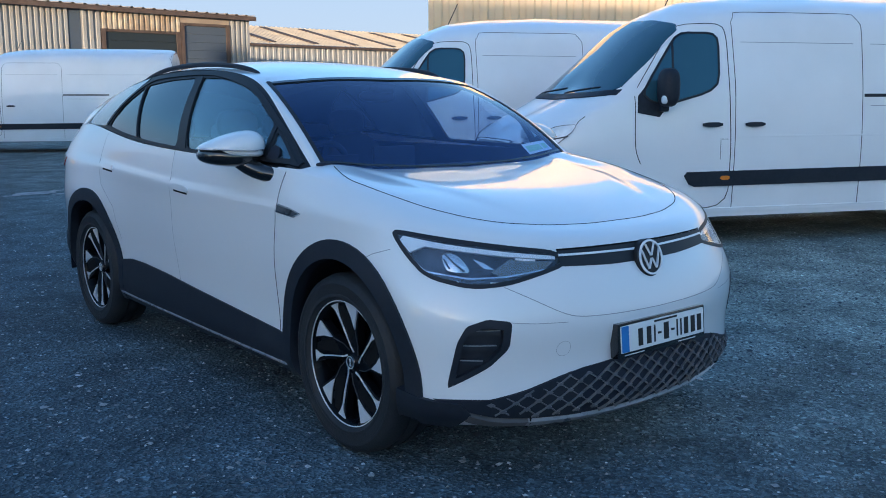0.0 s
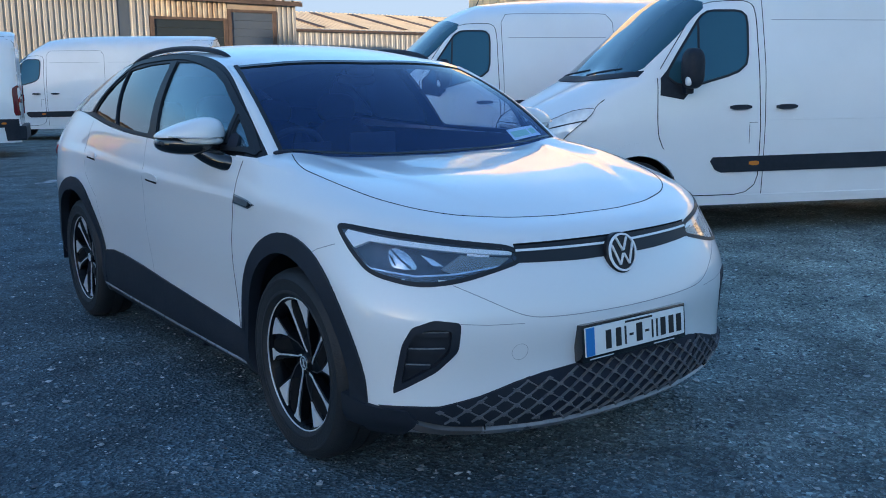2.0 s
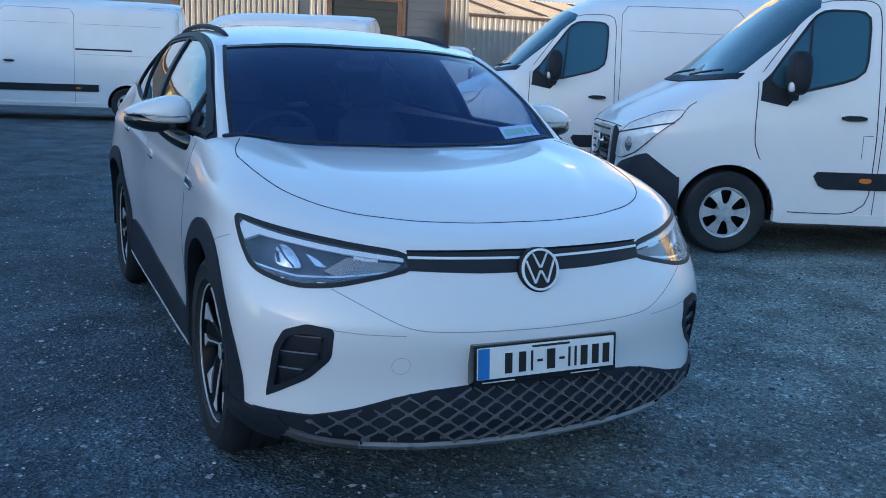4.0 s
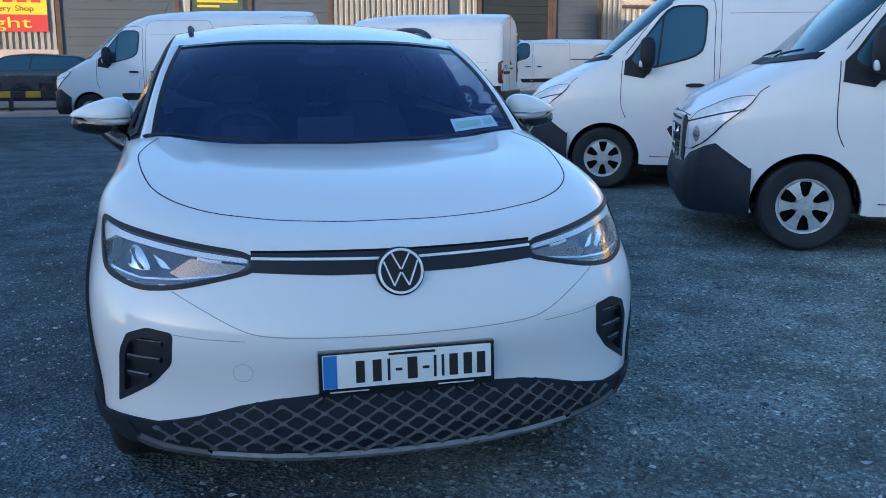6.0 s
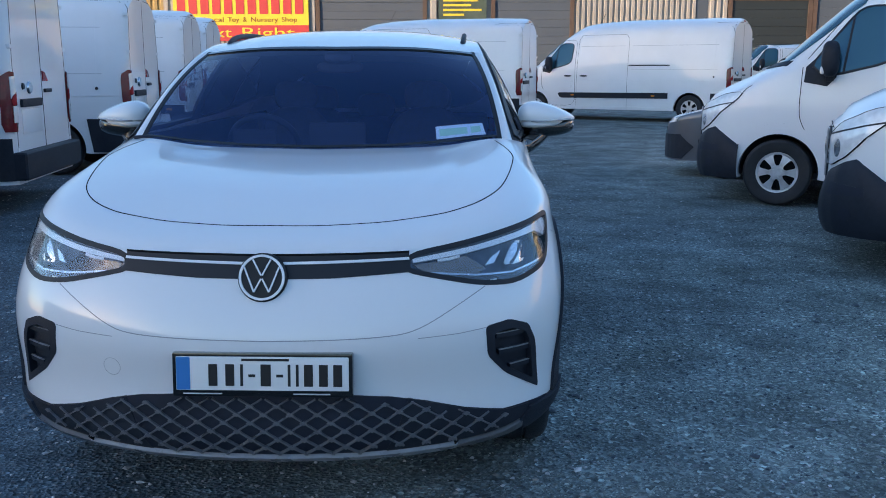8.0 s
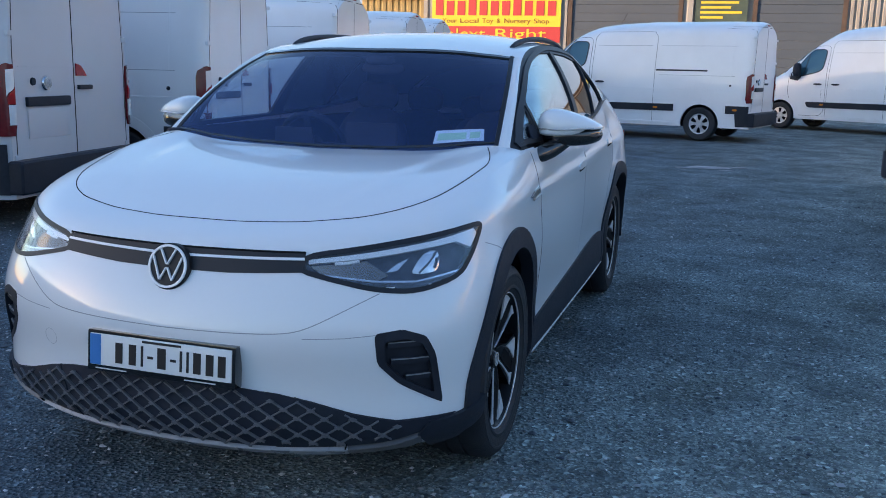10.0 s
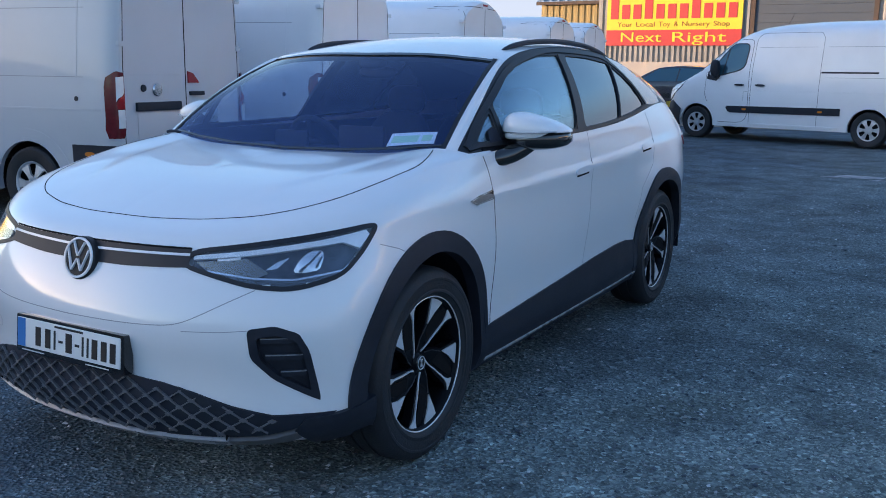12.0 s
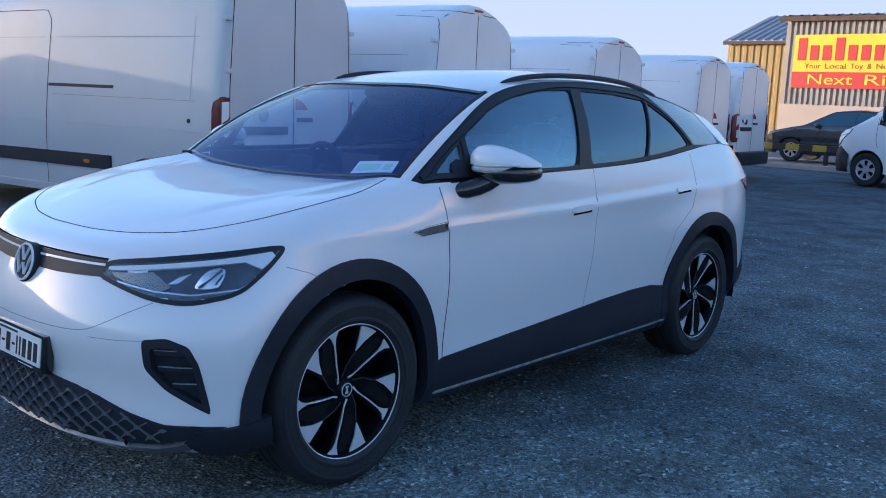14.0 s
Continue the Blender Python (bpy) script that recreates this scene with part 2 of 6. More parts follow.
def gravel_material():
    m = bpy.data.materials.new("gravelled_asphalt")
    m.use_nodes = True
    nt = m.node_tree
    b = nt.nodes["Principled BSDF"]
    tc = nt.nodes.new("ShaderNodeTexCoord")

    def noise_tex(scale, detail=6):
        n = nt.nodes.new("ShaderNodeTexNoise")
        n.inputs["Scale"].default_value, n.inputs["Detail"].default_value = scale, detail
        nt.links.new(tc.outputs["Object"], n.inputs["Vector"])
        return n.outputs["Fac"]

    def ramp(fac, stops):
        r = nt.nodes.new("ShaderNodeValToRGB")
        while len(r.color_ramp.elements) < len(stops):
            r.color_ramp.elements.new(0.5)
        for e, (p, c) in zip(r.color_ramp.elements, stops):
            e.position, e.color = p, (*c, 1)
        nt.links.new(fac, r.inputs["Fac"])
        return r.outputs["Color"]

    def mix(fac, a, bb, kind="MIX"):
        x = nt.nodes.new("ShaderNodeMix")
        x.data_type, x.blend_type = "RGBA", kind
        if isinstance(fac, float):
            x.inputs["Factor"].default_value = fac
        else:
            nt.links.new(fac, x.inputs["Factor"])
        nt.links.new(a, x.inputs["A"])
        nt.links.new(bb, x.inputs["B"])
        return x.outputs["Result"]

    big = ramp(noise_tex(0.35), [(0.3, (0.058, 0.088, 0.103)), (0.7, (0.112, 0.156, 0.175))])
    v = nt.nodes.new("ShaderNodeTexVoronoi")
    v.inputs["Scale"].default_value = 62
    nt.links.new(tc.outputs["Object"], v.inputs["Vector"])
    chips = ramp(v.outputs["Color"], [(0.0, (0.26, 0.27, 0.28)), (0.50, (0.85, 0.86, 0.88)), (0.78, (1.7, 1.7, 1.66)), (1.0, (3.8, 3.7, 3.6))])
    v3 = nt.nodes.new("ShaderNodeTexVoronoi")
    v3.inputs["Scale"].default_value = 150
    nt.links.new(tc.outputs["Object"], v3.inputs["Vector"])
    fine = ramp(v3.outputs["Color"], [(0.0, (0.35, 0.36, 0.38)), (0.6, (0.9, 0.9, 0.9)), (1.0, (2.6, 2.5, 2.4))])
    blend = ramp(noise_tex(14, 3), [(0.42, (0, 0, 0)), (0.58, (1, 1, 1))])
    base = mix(1.0, big, mix(blend, chips, fine), "MULTIPLY")
    patchy = ramp(noise_tex(2.2, 5), [(0.32, (0.62, 0.62, 0.62)), (0.68, (1.35, 1.35, 1.35))])
    base = mix(1.0, base, patchy, "MULTIPLY")
    v2 = nt.nodes.new("ShaderNodeTexVoronoi")
    v2.inputs["Scale"].default_value = 28
    nt.links.new(tc.outputs["Object"], v2.inputs["Vector"])
    sel = ramp(v2.outputs["Color"], [(0.86, (0, 0, 0)), (0.9, (1, 1, 1))])
    near = ramp(v2.outputs["Distance"], [(0.25, (1, 1, 1)), (0.38, (0, 0, 0))])
    both = mix(1.0, sel, near, "MULTIPLY")
    pale = ramp(noise_tex(11), [(0.3, (0.12, 0.13, 0.14)), (0.7, (0.36, 0.37, 0.38))])
    col = mix(both, base, pale)
    # a broad swath on the eastern half of the yard, paler and warmer, fading northwards
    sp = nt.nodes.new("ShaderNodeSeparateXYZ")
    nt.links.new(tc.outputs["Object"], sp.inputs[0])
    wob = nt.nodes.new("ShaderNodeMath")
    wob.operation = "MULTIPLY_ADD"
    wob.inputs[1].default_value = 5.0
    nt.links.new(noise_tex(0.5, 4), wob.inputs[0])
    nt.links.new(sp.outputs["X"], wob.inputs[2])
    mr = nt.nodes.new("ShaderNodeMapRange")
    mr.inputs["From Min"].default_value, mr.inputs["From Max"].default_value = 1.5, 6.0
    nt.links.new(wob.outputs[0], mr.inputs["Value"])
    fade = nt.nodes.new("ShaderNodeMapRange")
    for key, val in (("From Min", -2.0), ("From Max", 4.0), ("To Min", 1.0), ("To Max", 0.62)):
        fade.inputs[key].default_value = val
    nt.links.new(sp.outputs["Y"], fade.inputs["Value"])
    east_fac = nt.nodes.new("ShaderNodeMath")
    east_fac.operation = "MULTIPLY"
    nt.links.new(mr.outputs["Result"], east_fac.inputs[0])
    nt.links.new(fade.outputs["Result"], east_fac.inputs[1])
    swath = ramp(east_fac.outputs[0], [(0.0, (0.80, 0.88, 0.94)), (1.0, (2.45, 2.12, 1.72))])
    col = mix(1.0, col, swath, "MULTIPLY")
    moss = ramp(noise_tex(0.9), [(0.60, (0, 0, 0)), (0.80, (0.35, 0.35, 0.35))])
    mosscol = ramp(noise_tex(60), [(0.3, (0.05, 0.055, 0.03)), (0.7, (0.11, 0.11, 0.07))])
    col = mix(moss, col, mosscol)
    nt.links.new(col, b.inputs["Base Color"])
    b.inputs["Roughness"].default_value = 0.85
    b.inputs["Specular IOR Level"].default_value = 0.35
    bp = nt.nodes.new("ShaderNodeBump")
    bp.inputs["Strength"].default_value, bp.inputs["Distance"].default_value = 0.9, 0.012
    nt.links.new(v.outputs["Distance"], bp.inputs["Height"])
    bp2 = nt.nodes.new("ShaderNodeBump")
    bp2.inputs["Strength"].default_value, bp2.inputs["Distance"].default_value = 0.6, 0.02
    nt.links.new(noise_tex(18, 8), bp2.inputs["Height"])
    nt.links.new(bp.outputs["Normal"], bp2.inputs["Normal"])
    nt.links.new(bp2.outputs["Normal"], b.inputs["Normal"])
    return m


def sky_material():
    """Pale evening sky low over the roofs, which thins out upwards into the open sky."""
    m = bpy.data.materials.new("pale_sky")
    m.use_nodes = True
    nt = m.node_tree
    nt.nodes.remove(nt.nodes["Principled BSDF"])
    em, tr, mx = nt.nodes.new("ShaderNodeEmission"), nt.nodes.new("ShaderNodeBsdfTransparent"), nt.nodes.new("ShaderNodeMixShader")
    tc, sp, ra, col = nt.nodes.new("ShaderNodeTexCoord"), nt.nodes.new("ShaderNodeSeparateXYZ"), nt.nodes.new("ShaderNodeMapRange"), nt.nodes.new("ShaderNodeValToRGB")
    nt.links.new(tc.outputs["Generated"], sp.inputs[0])
    ra.inputs["From Min"].default_value, ra.inputs["From Max"].default_value = 0.55, 1.0
    nt.links.new(sp.outputs["Z"], ra.inputs["Value"])
    col.color_ramp.elements[0].color, col.color_ramp.elements[1].color = (0.110, 0.140, 0.170, 1), (0.085, 0.132, 0.192, 1)
    col.color_ramp.elements[1].position = 0.6
    nt.links.new(sp.outputs["Z"], col.inputs["Fac"])
    nt.links.new(col.outputs["Color"], em.inputs["Color"])
    nt.links.new(ra.outputs["Result"], mx.inputs["Fac"])
    nt.links.new(em.outputs[0], mx.inputs[1])
    nt.links.new(tr.outputs[0], mx.inputs[2])
    nt.links.new(mx.outputs[0], nt.nodes["Material Output"].inputs["Surface"])
    return m


SKYLOW = sky_material()
GRAVEL = gravel_material()


def chip_material():
    """Stone chips, each of its own grey."""
    m = bpy.data.materials.new("loose_chips")
    m.use_nodes = True
    nt = m.node_tree
    b = nt.nodes["Principled BSDF"]
    g = nt.nodes.new("ShaderNodeNewGeometry")
    r = nt.nodes.new("ShaderNodeValToRGB")
    for p, c in ((0.0, (0.035, 0.050, 0.068)), (1.0, (0.62, 0.66, 0.68))):
        e = r.color_ramp.elements[0 if p == 0 else 1]
        e.position, e.color = p, (*c, 1)
    for p, c in ((0.55, (0.12, 0.145, 0.165)), (0.82, (0.30, 0.33, 0.34))):
        e = r.color_ramp.elements.new(p)
        e.color = (*c, 1)
    nt.links.new(g.outputs["Random Per Island"], r.inputs["Fac"])
    nt.links.new(r.outputs["Color"], b.inputs["Base Color"])
    b.inputs["Roughness"].default_value = 0.8
    return m


STONE = chip_material()

# ---- building helpers ----


def part(name, bm, material, parent=None, label="", sharp=38, smooth=True):
    """Link a bmesh as one mesh object under a thing or a part."""
    me = bpy.data.meshes.new(name)
    if smooth:
        for f in bm.faces:
            f.smooth = True
    bm.to_mesh(me)
    bm.free()
    if smooth:
        me.set_sharp_from_angle(angle=radians(sharp))
    me.materials.append(material)
    ob = new(name, me)
    if parent is not None:
        ob.parent = parent
    if label:
        ob["label"] = label
    return ob


def thing(name, label, category, group="", kind="", m=None):
    e = new(name)
    e.empty_display_size = 0.2
    if m is not None:
        e.matrix_basis = m
    return tagged(e, label, category, group, kind)


def box(bm, x0, y0, z0, x1, y1, z1, bevel=0.0, seg=2):
    """Add a box, with rounded edges if asked, to bm."""
    r = bmesh.ops.create_cube(bm, size=1)
    vs = r["verts"]
    bmesh.ops.transform(bm, verts=vs, matrix=Matrix.Translation(((x0 + x1) / 2, (y0 + y1) / 2, (z0 + z1) / 2)) @ Matrix.Diagonal((x1 - x0, y1 - y0, z1 - z0, 1)))
    if bevel:
        es = list({e for v in vs for e in v.link_edges})
        bmesh.ops.bevel(bm, geom=es, offset=bevel, segments=seg, profile=0.7, affect="EDGES")
    return bm


def boxed(x0, y0, z0, x1, y1, z1, bevel=0.0, seg=2):
    return box(bmesh.new(), x0, y0, z0, x1, y1, z1, bevel, seg)


def lathe(profile, n=48, axis="X"):
    """Turn a closed or open profile of (radius, along) about an axis through the origin."""
    bm = bmesh.new()
    rings = []
    for i in range(n):
        a = 2 * math.pi * i / n
        ring = []
        for r, h in profile:
            p = (h, r * math.cos(a), r * math.sin(a)) if axis == "X" else (r * math.cos(a), h, r * math.sin(a)) if axis == "Y" else (r * math.cos(a), r * math.sin(a), h)
            ring.append(bm.verts.new(p))
        rings.append(ring)
    for i in range(n):
        a, b = rings[i], rings[(i + 1) % n]
        for j in range(len(profile) - 1):
            bm.faces.new((a[j], a[j + 1], b[j + 1], b[j]))
    bmesh.ops.remove_doubles(bm, verts=bm.verts, dist=1e-5)
    bmesh.ops.recalc_face_normals(bm, faces=bm.faces)
    return bm


def spline(knots, us, at=None):
    """Natural cubic spline through the rows of knots, at the parameters us."""
    k = np.array(knots, float)
    n = len(k)
    t = np.arange(n, dtype=float) if at is None else np.array(at, float)
    h = np.diff(t)
    a = np.zeros((n, n))
    r = np.zeros_like(k)
    a[0, 0] = a[-1, -1] = 1
    for i in range(1, n - 1):
        a[i, i - 1], a[i, i], a[i, i + 1] = h[i - 1], 2 * (h[i - 1] + h[i]), h[i]
        r[i] = 6 * ((k[i + 1] - k[i]) / h[i] - (k[i] - k[i - 1]) / h[i - 1])
    c = np.linalg.solve(a, r)
    us = np.atleast_1d(np.array(us, float))
    i = np.clip(np.searchsorted(t, us, side="right") - 1, 0, n - 2)
    d0, d1, hh = (us - t[i])[:, None], (t[i + 1] - us)[:, None], h[i][:, None]
    return (c[i] * d1 ** 3 + c[i + 1] * d0 ** 3) / (6 * hh) + (k[i] / hh - c[i] * hh / 6) * d1 + (k[i + 1] / hh - c[i + 1] * hh / 6) * d0


def chord(knots):
    k = np.array(knots, float)
    return np.concatenate(([0], np.cumsum(np.linalg.norm(np.diff(k, axis=0), axis=1))))


def grid_mesh(p, keep=None, mirror=True):
    """A bmesh from a grid of points p[i, j], with its mirror image in x; keep(centre) tells which faces stay."""
    bm = bmesh.new()
    for sx in ((1, -1) if mirror else (1,)):
        vs = [[bm.verts.new((sx * q[0], q[1], q[2])) for q in row] for row in p]
        for i in range(len(p) - 1):
            for j in range(len(p[0]) - 1):
                c = (p[i][j] + p[i + 1][j] + p[i][j + 1] + p[i + 1][j + 1]) / 4
                if keep is not None and not keep(c):
                    continue
                q = (vs[i][j], vs[i + 1][j], vs[i + 1][j + 1], vs[i][j + 1])
                bm.faces.new(q if sx > 0 else q[::-1])
    bmesh.ops.remove_doubles(bm, verts=bm.verts, dist=2e-4)
    loose = [v for v in bm.verts if not v.link_faces]
    bmesh.ops.delete(bm, geom=loose, context="VERTS")
    return bm


def inside(poly, a, b):
    hit = False
    for i in range(len(poly)):
        (x0, y0), (x1, y1) = poly[i - 1], poly[i]
        if (y0 > b) != (y1 > b) and a < (x1 - x0) * (b - y0) / (y1 - y0) + x0:
            hit = not hit
    return hit


def rounded(pts, times=2, w=0.22, closed=True):
    """Cut the corners of a polygon (Chaikin)."""
    p = [Vector(q) for q in pts]
    for _ in range(times):
        o = []
        n = len(p)
        for i in range(n if closed else n - 1):
            a, b = p[i], p[(i + 1) % n]
            o += [a.lerp(b, w), a.lerp(b, 1 - w)]
        p = o if closed else [p[0], *o, p[-1]]
    return p


class Skin:
    """A body's outer surface, on which panels, panes, trims and joints are laid."""

    def __init__(self, meshes):
        from mathutils.bvhtree import BVHTree
        bm = bmesh.new()
        for me in meshes:
            bm.from_mesh(me)
        bmesh.ops.recalc_face_normals(bm, faces=bm.faces)
        self.tree = BVHTree.FromBMesh(bm)
        bm.free()

    def drop(self, p, way):
        """The place and outward normal where a line through p along way first meets the skin."""
        way = Vector(way).normalized()
        p = Vector(p)
        loc, nor, _, _ = self.tree.ray_cast(p - way * 3.0, way)
        if loc is None:
            loc, nor, _, _ = self.tree.find_nearest(p)
        return loc, (nor if nor.dot(way) < 0 else -nor)

    def basis(self, way):
        way = Vector(way).normalized()
        if abs(way.z) > 0.9:
            return way, Vector((1, 0, 0)), Vector((0, 1, 0))
        e1 = way.cross(Vector((0, 0, 1))).normalized()
        return way, e1, e1.cross(way).normalized()

    def patch(self, pts, way, off=0.003, thick=0.006, res=0.03, holes=(), dent=None):
        """A panel with the outline pts (points near the skin), laid on it along way."""
        from mathutils.geometry import delaunay_2d_cdt
        way, e1, e2 = self.basis(way)
        mid = sum((Vector(p) for p in pts), Vector()) / len(pts)

        def flat(p):
            d = Vector(p) - mid
            return Vector((d.dot(e1), d.dot(e2)))

        def dense(poly):
            o = []
            for i in range(len(poly)):
                a, b = poly[i], poly[(i + 1) % len(poly)]
                n = max(1, int((b - a).length / res))
                o += [a.lerp(b, k / n) for k in range(n)]
            return o

        loops = [dense([flat(p) for p in pts])] + [dense([flat(p) for p in h]) for h in holes]
        vs, es = [], []
        for lp in loops:
            s = len(vs)
            vs += lp
            es += [(s + i, s + (i + 1) % len(lp)) for i in range(len(lp))]
        out = [(p.x, p.y) for p in loops[0]]
        ins = [[(p.x, p.y) for p in lp] for lp in loops[1:]]
        x0, x1 = min(p[0] for p in out), max(p[0] for p in out)
        y0, y1 = min(p[1] for p in out), max(p[1] for p in out)
        for i in range(1, int((x1 - x0) / res) + 1):
            for j in range(1, int((y1 - y0) / res) + 1):
                a, b = x0 + i * res + (j % 2) * res * 0.5, y0 + j * res
                q = Vector((a, b))
                if inside(out, a, b) and not any(inside(h, a, b) for h in ins) and min((q - v).length for v in vs) > res * 0.45:
                    vs.append(q)
        v2, _, f2, _, _, _ = delaunay_2d_cdt(vs, es, [], 0, 1e-5)
        bm = bmesh.new()
        top, bot = [], []
        for q in v2:
            loc, nor = self.drop(mid + e1 * q.x + e2 * q.y, way)
            o = off if dent is None else off + dent(q.x, q.y)
            top.append(bm.verts.new(loc + nor * o))
            bot.append(bm.verts.new(loc + nor * (o - thick)))
        for f in f2:
            c = sum((v2[i] for i in f), Vector((0, 0))) / len(f)
            if not inside(out, c.x, c.y) or any(inside(h, c.x, c.y) for h in ins):
                continue
            bm.faces.new([top[i] for i in f])
            bm.faces.new([bot[i] for i in reversed(f)])
        bm.edges.ensure_lookup_table()
        half = {v: bot[i] for i, v in enumerate(top)}
        rim = [e for e in bm.edges if len(e.link_faces) == 1 and e.verts[0] in half]
        for e in rim:
            a, b = e.verts
            bm.faces.new((b, a, half[a], half[b]))
        bmesh.ops.recalc_face_normals(bm, faces=bm.faces)
        return bm

    def strip(self, pts, way, width=0.005, off=0.001, thick=0.004, step=0.03, bm=None, closed=False):
        """A narrow band along the open or closed line pts, laid on the skin."""
        way = Vector(way).normalized()
        p = [Vector(q) for q in pts] + ([Vector(pts[0])] if closed else [])
        line = []
        for a, b in zip(p, p[1:]):
            n = max(1, int((b - a).length / step))
            line += [a.lerp(b, k / n) for k in range(n)]
        line.append(p[-1])
        on = [self.drop(q, way) for q in line]
        bm = bm or bmesh.new()
        rings = []
        for i, (loc, nor) in enumerate(on):
            t = on[min(i + 1, len(on) - 1)][0] - on[max(i - 1, 0)][0]
            s = t.cross(nor).normalized() * (width / 2)
            rings.append([bm.verts.new(loc + s * k + nor * o) for k, o in ((-1, off - thick), (-0.8, off), (0.8, off), (1, off - thick))])
        for a, b in zip(rings, rings[1:]):
            for k in range(4):
                bm.faces.new((a[k], a[(k + 1) % 4], b[(k + 1) % 4], b[k]))
        bm.faces.new(rings[0][::-1])
        bm.faces.new(rings[-1])
        bmesh.ops.recalc_face_normals(bm, faces=bm.faces)
        return bm


def flipped(bm):
    """The mirror image in x."""
    o = bm.copy()
    for v in o.verts:
        v.co.x = -v.co.x
    bmesh.ops.reverse_faces(o, faces=o.faces)
    return o


def pair(name, bm, material, parent, label="", sharp=38):
    """A part and its mirror image on the other flank."""
    a = part(name, flipped(bm), material, parent, label, sharp)
    b = part(name, bm, material, parent, label, sharp)
    return b, a


def tube(pts, radius, n=10):
    """A round bar along a line, thinned to its ends if radius is a list."""
    bm = bmesh.new()
    p = [Vector(q) for q in pts]
    rings = []
    for i, q in enumerate(p):
        t = (p[min(i + 1, len(p) - 1)] - p[max(i - 1, 0)]).normalized()
        u = t.orthogonal().normalized() if not rings else (last - t * last.dot(t)).normalized()
        last = u
        w = t.cross(u)
        r = radius[i] if isinstance(radius, (list, tuple)) else radius
        rings.append([bm.verts.new(q + (u * math.cos(2 * math.pi * k / n) + w * math.sin(2 * math.pi * k / n)) * r) for k in range(n)])
    for a, b in zip(rings, rings[1:]):
        for k in range(n):
            bm.faces.new((a[k], a[(k + 1) % n], b[(k + 1) % n], b[k]))
    bm.faces.new(rings[0][::-1])
    bm.faces.new(rings[-1])
    bmesh.ops.recalc_face_normals(bm, faces=bm.faces)
    return bm


def blob(cx, cy, cz, rx, ry, rz, power=2.6, n=20, m=14):
    """A superellipsoid, for shells that are rounder than a box."""
    bm = bmesh.new()

    def f(c, e):
        return math.copysign(abs(c) ** (2 / e), c)

    rows = []
    for j in range(m + 1):
        b = -math.pi / 2 + math.pi * j / m
        rows.append([bm.verts.new((cx + rx * f(math.cos(b), power) * f(math.cos(2 * math.pi * i / n), power),
                                   cy + ry * f(math.cos(b), power) * f(math.sin(2 * math.pi * i / n), power),
                                   cz + rz * f(math.sin(b), power))) for i in range(n)])
    for a, b in zip(rows, rows[1:]):
        for i in range(n):
            bm.faces.new((a[i], a[(i + 1) % n], b[(i + 1) % n], b[i]))
    bmesh.ops.remove_doubles(bm, verts=bm.verts, dist=1e-4)
    bmesh.ops.recalc_face_normals(bm, faces=bm.faces)
    return bm


def lettering(name, body, size, material, m, parent, extrude=0.003, width=0.0):
    """Raised letters in the built-in font, as a mesh; width stretches the line to that length."""
    cu = bpy.data.curves.new(name, "FONT")
    cu.body, cu.size, cu.extrude = body, size, extrude
    cu.align_x, cu.align_y = "CENTER", "CENTER"
    tmp = new(name, cu)
    bpy.context.view_layer.update()
    me = bpy.data.meshes.new_from_object(tmp.evaluated_get(bpy.context.evaluated_depsgraph_get()))
    bpy.data.objects.remove(tmp)
    if width:
        xs = [v.co.x for v in me.vertices]
        k = width / (max(xs) - min(xs))
        for v in me.vertices:
            v.co.x *= k
    me.materials.clear()
    me.materials.append(material)
    ob = new(name, me)
    ob.parent = parent
    ob.matrix_basis = m
    return ob


# ---- ground ----


def ground_height(x, y):
    """The yard rises a little towards the sheds."""
    return 0.0055 * max(0.0, y - 4.0) if y < 60 else 0.308


def build_ground():
    bm = bmesh.new()
    edges = [-900, -300, -120, -60, -30, -15, -8, -4, 0, 4, 8, 12, 16, 20, 26, 34, 45, 60, 120, 300, 900]
    vs = [[bm.verts.new((x, y, ground_height(x, y))) for y in edges] for x in edges]
    for i in range(len(edges) - 1):
        for j in range(len(edges) - 1):
            bm.faces.new((vs[i][j], vs[i + 1][j], vs[i + 1][j + 1], vs[i][j + 1]))
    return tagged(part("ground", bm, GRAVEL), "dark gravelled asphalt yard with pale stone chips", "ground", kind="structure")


def build_chips():
    """Loose stone chips strewn over the yard near the car."""
    rng = np.random.default_rng(5)
    verts, faces = [], []
    for k in range(44000):
        x, y = (rng.uniform(-6, 6.5), rng.uniform(-4.6, 7.0)) if k < 26000 else (rng.uniform(-5, 6), rng.uniform(-4.6, 0.5))
        s = 0.004 + 0.008 * rng.random() ** 2 + (0.016 * rng.random() if k % 23 == 0 else 0)
        a = rng.uniform(0, 6.28)
        base = len(verts)
        c, d = math.cos(a), math.sin(a)
        z = ground_height(x, y)
        for px, py, pz in ((1, 0, .1), (0.1, .8, .05), (-.9, .2, .1), (-.2, -.9, 0.05), (.15, .1, .60 if s < .013 else .35), (0, 0, -.4)):
            px, py, pz = px * rng.uniform(.7, 1.3), py * rng.uniform(.7, 1.3), pz * rng.uniform(.7, 1.2)
            verts.append((x + s * (px * c - py * d), y + s * (px * d + py * c), z + s * (pz + 0.15)))
        for f in ((0, 1, 4), (1, 2, 4), (2, 3, 4), (3, 0, 4), (1, 0, 5), (2, 1, 5), (3, 2, 5), (0, 3, 5)):
            faces.append([base + i for i in f])
    me = bpy.data.meshes.new("stone_chips")
    me.from_pydata(verts, [], faces)
    me.materials.append(STONE)
    return tagged(new("stone_chips", me), "loose pale stone chips strewn on the asphalt", "gravel", kind="stuff")


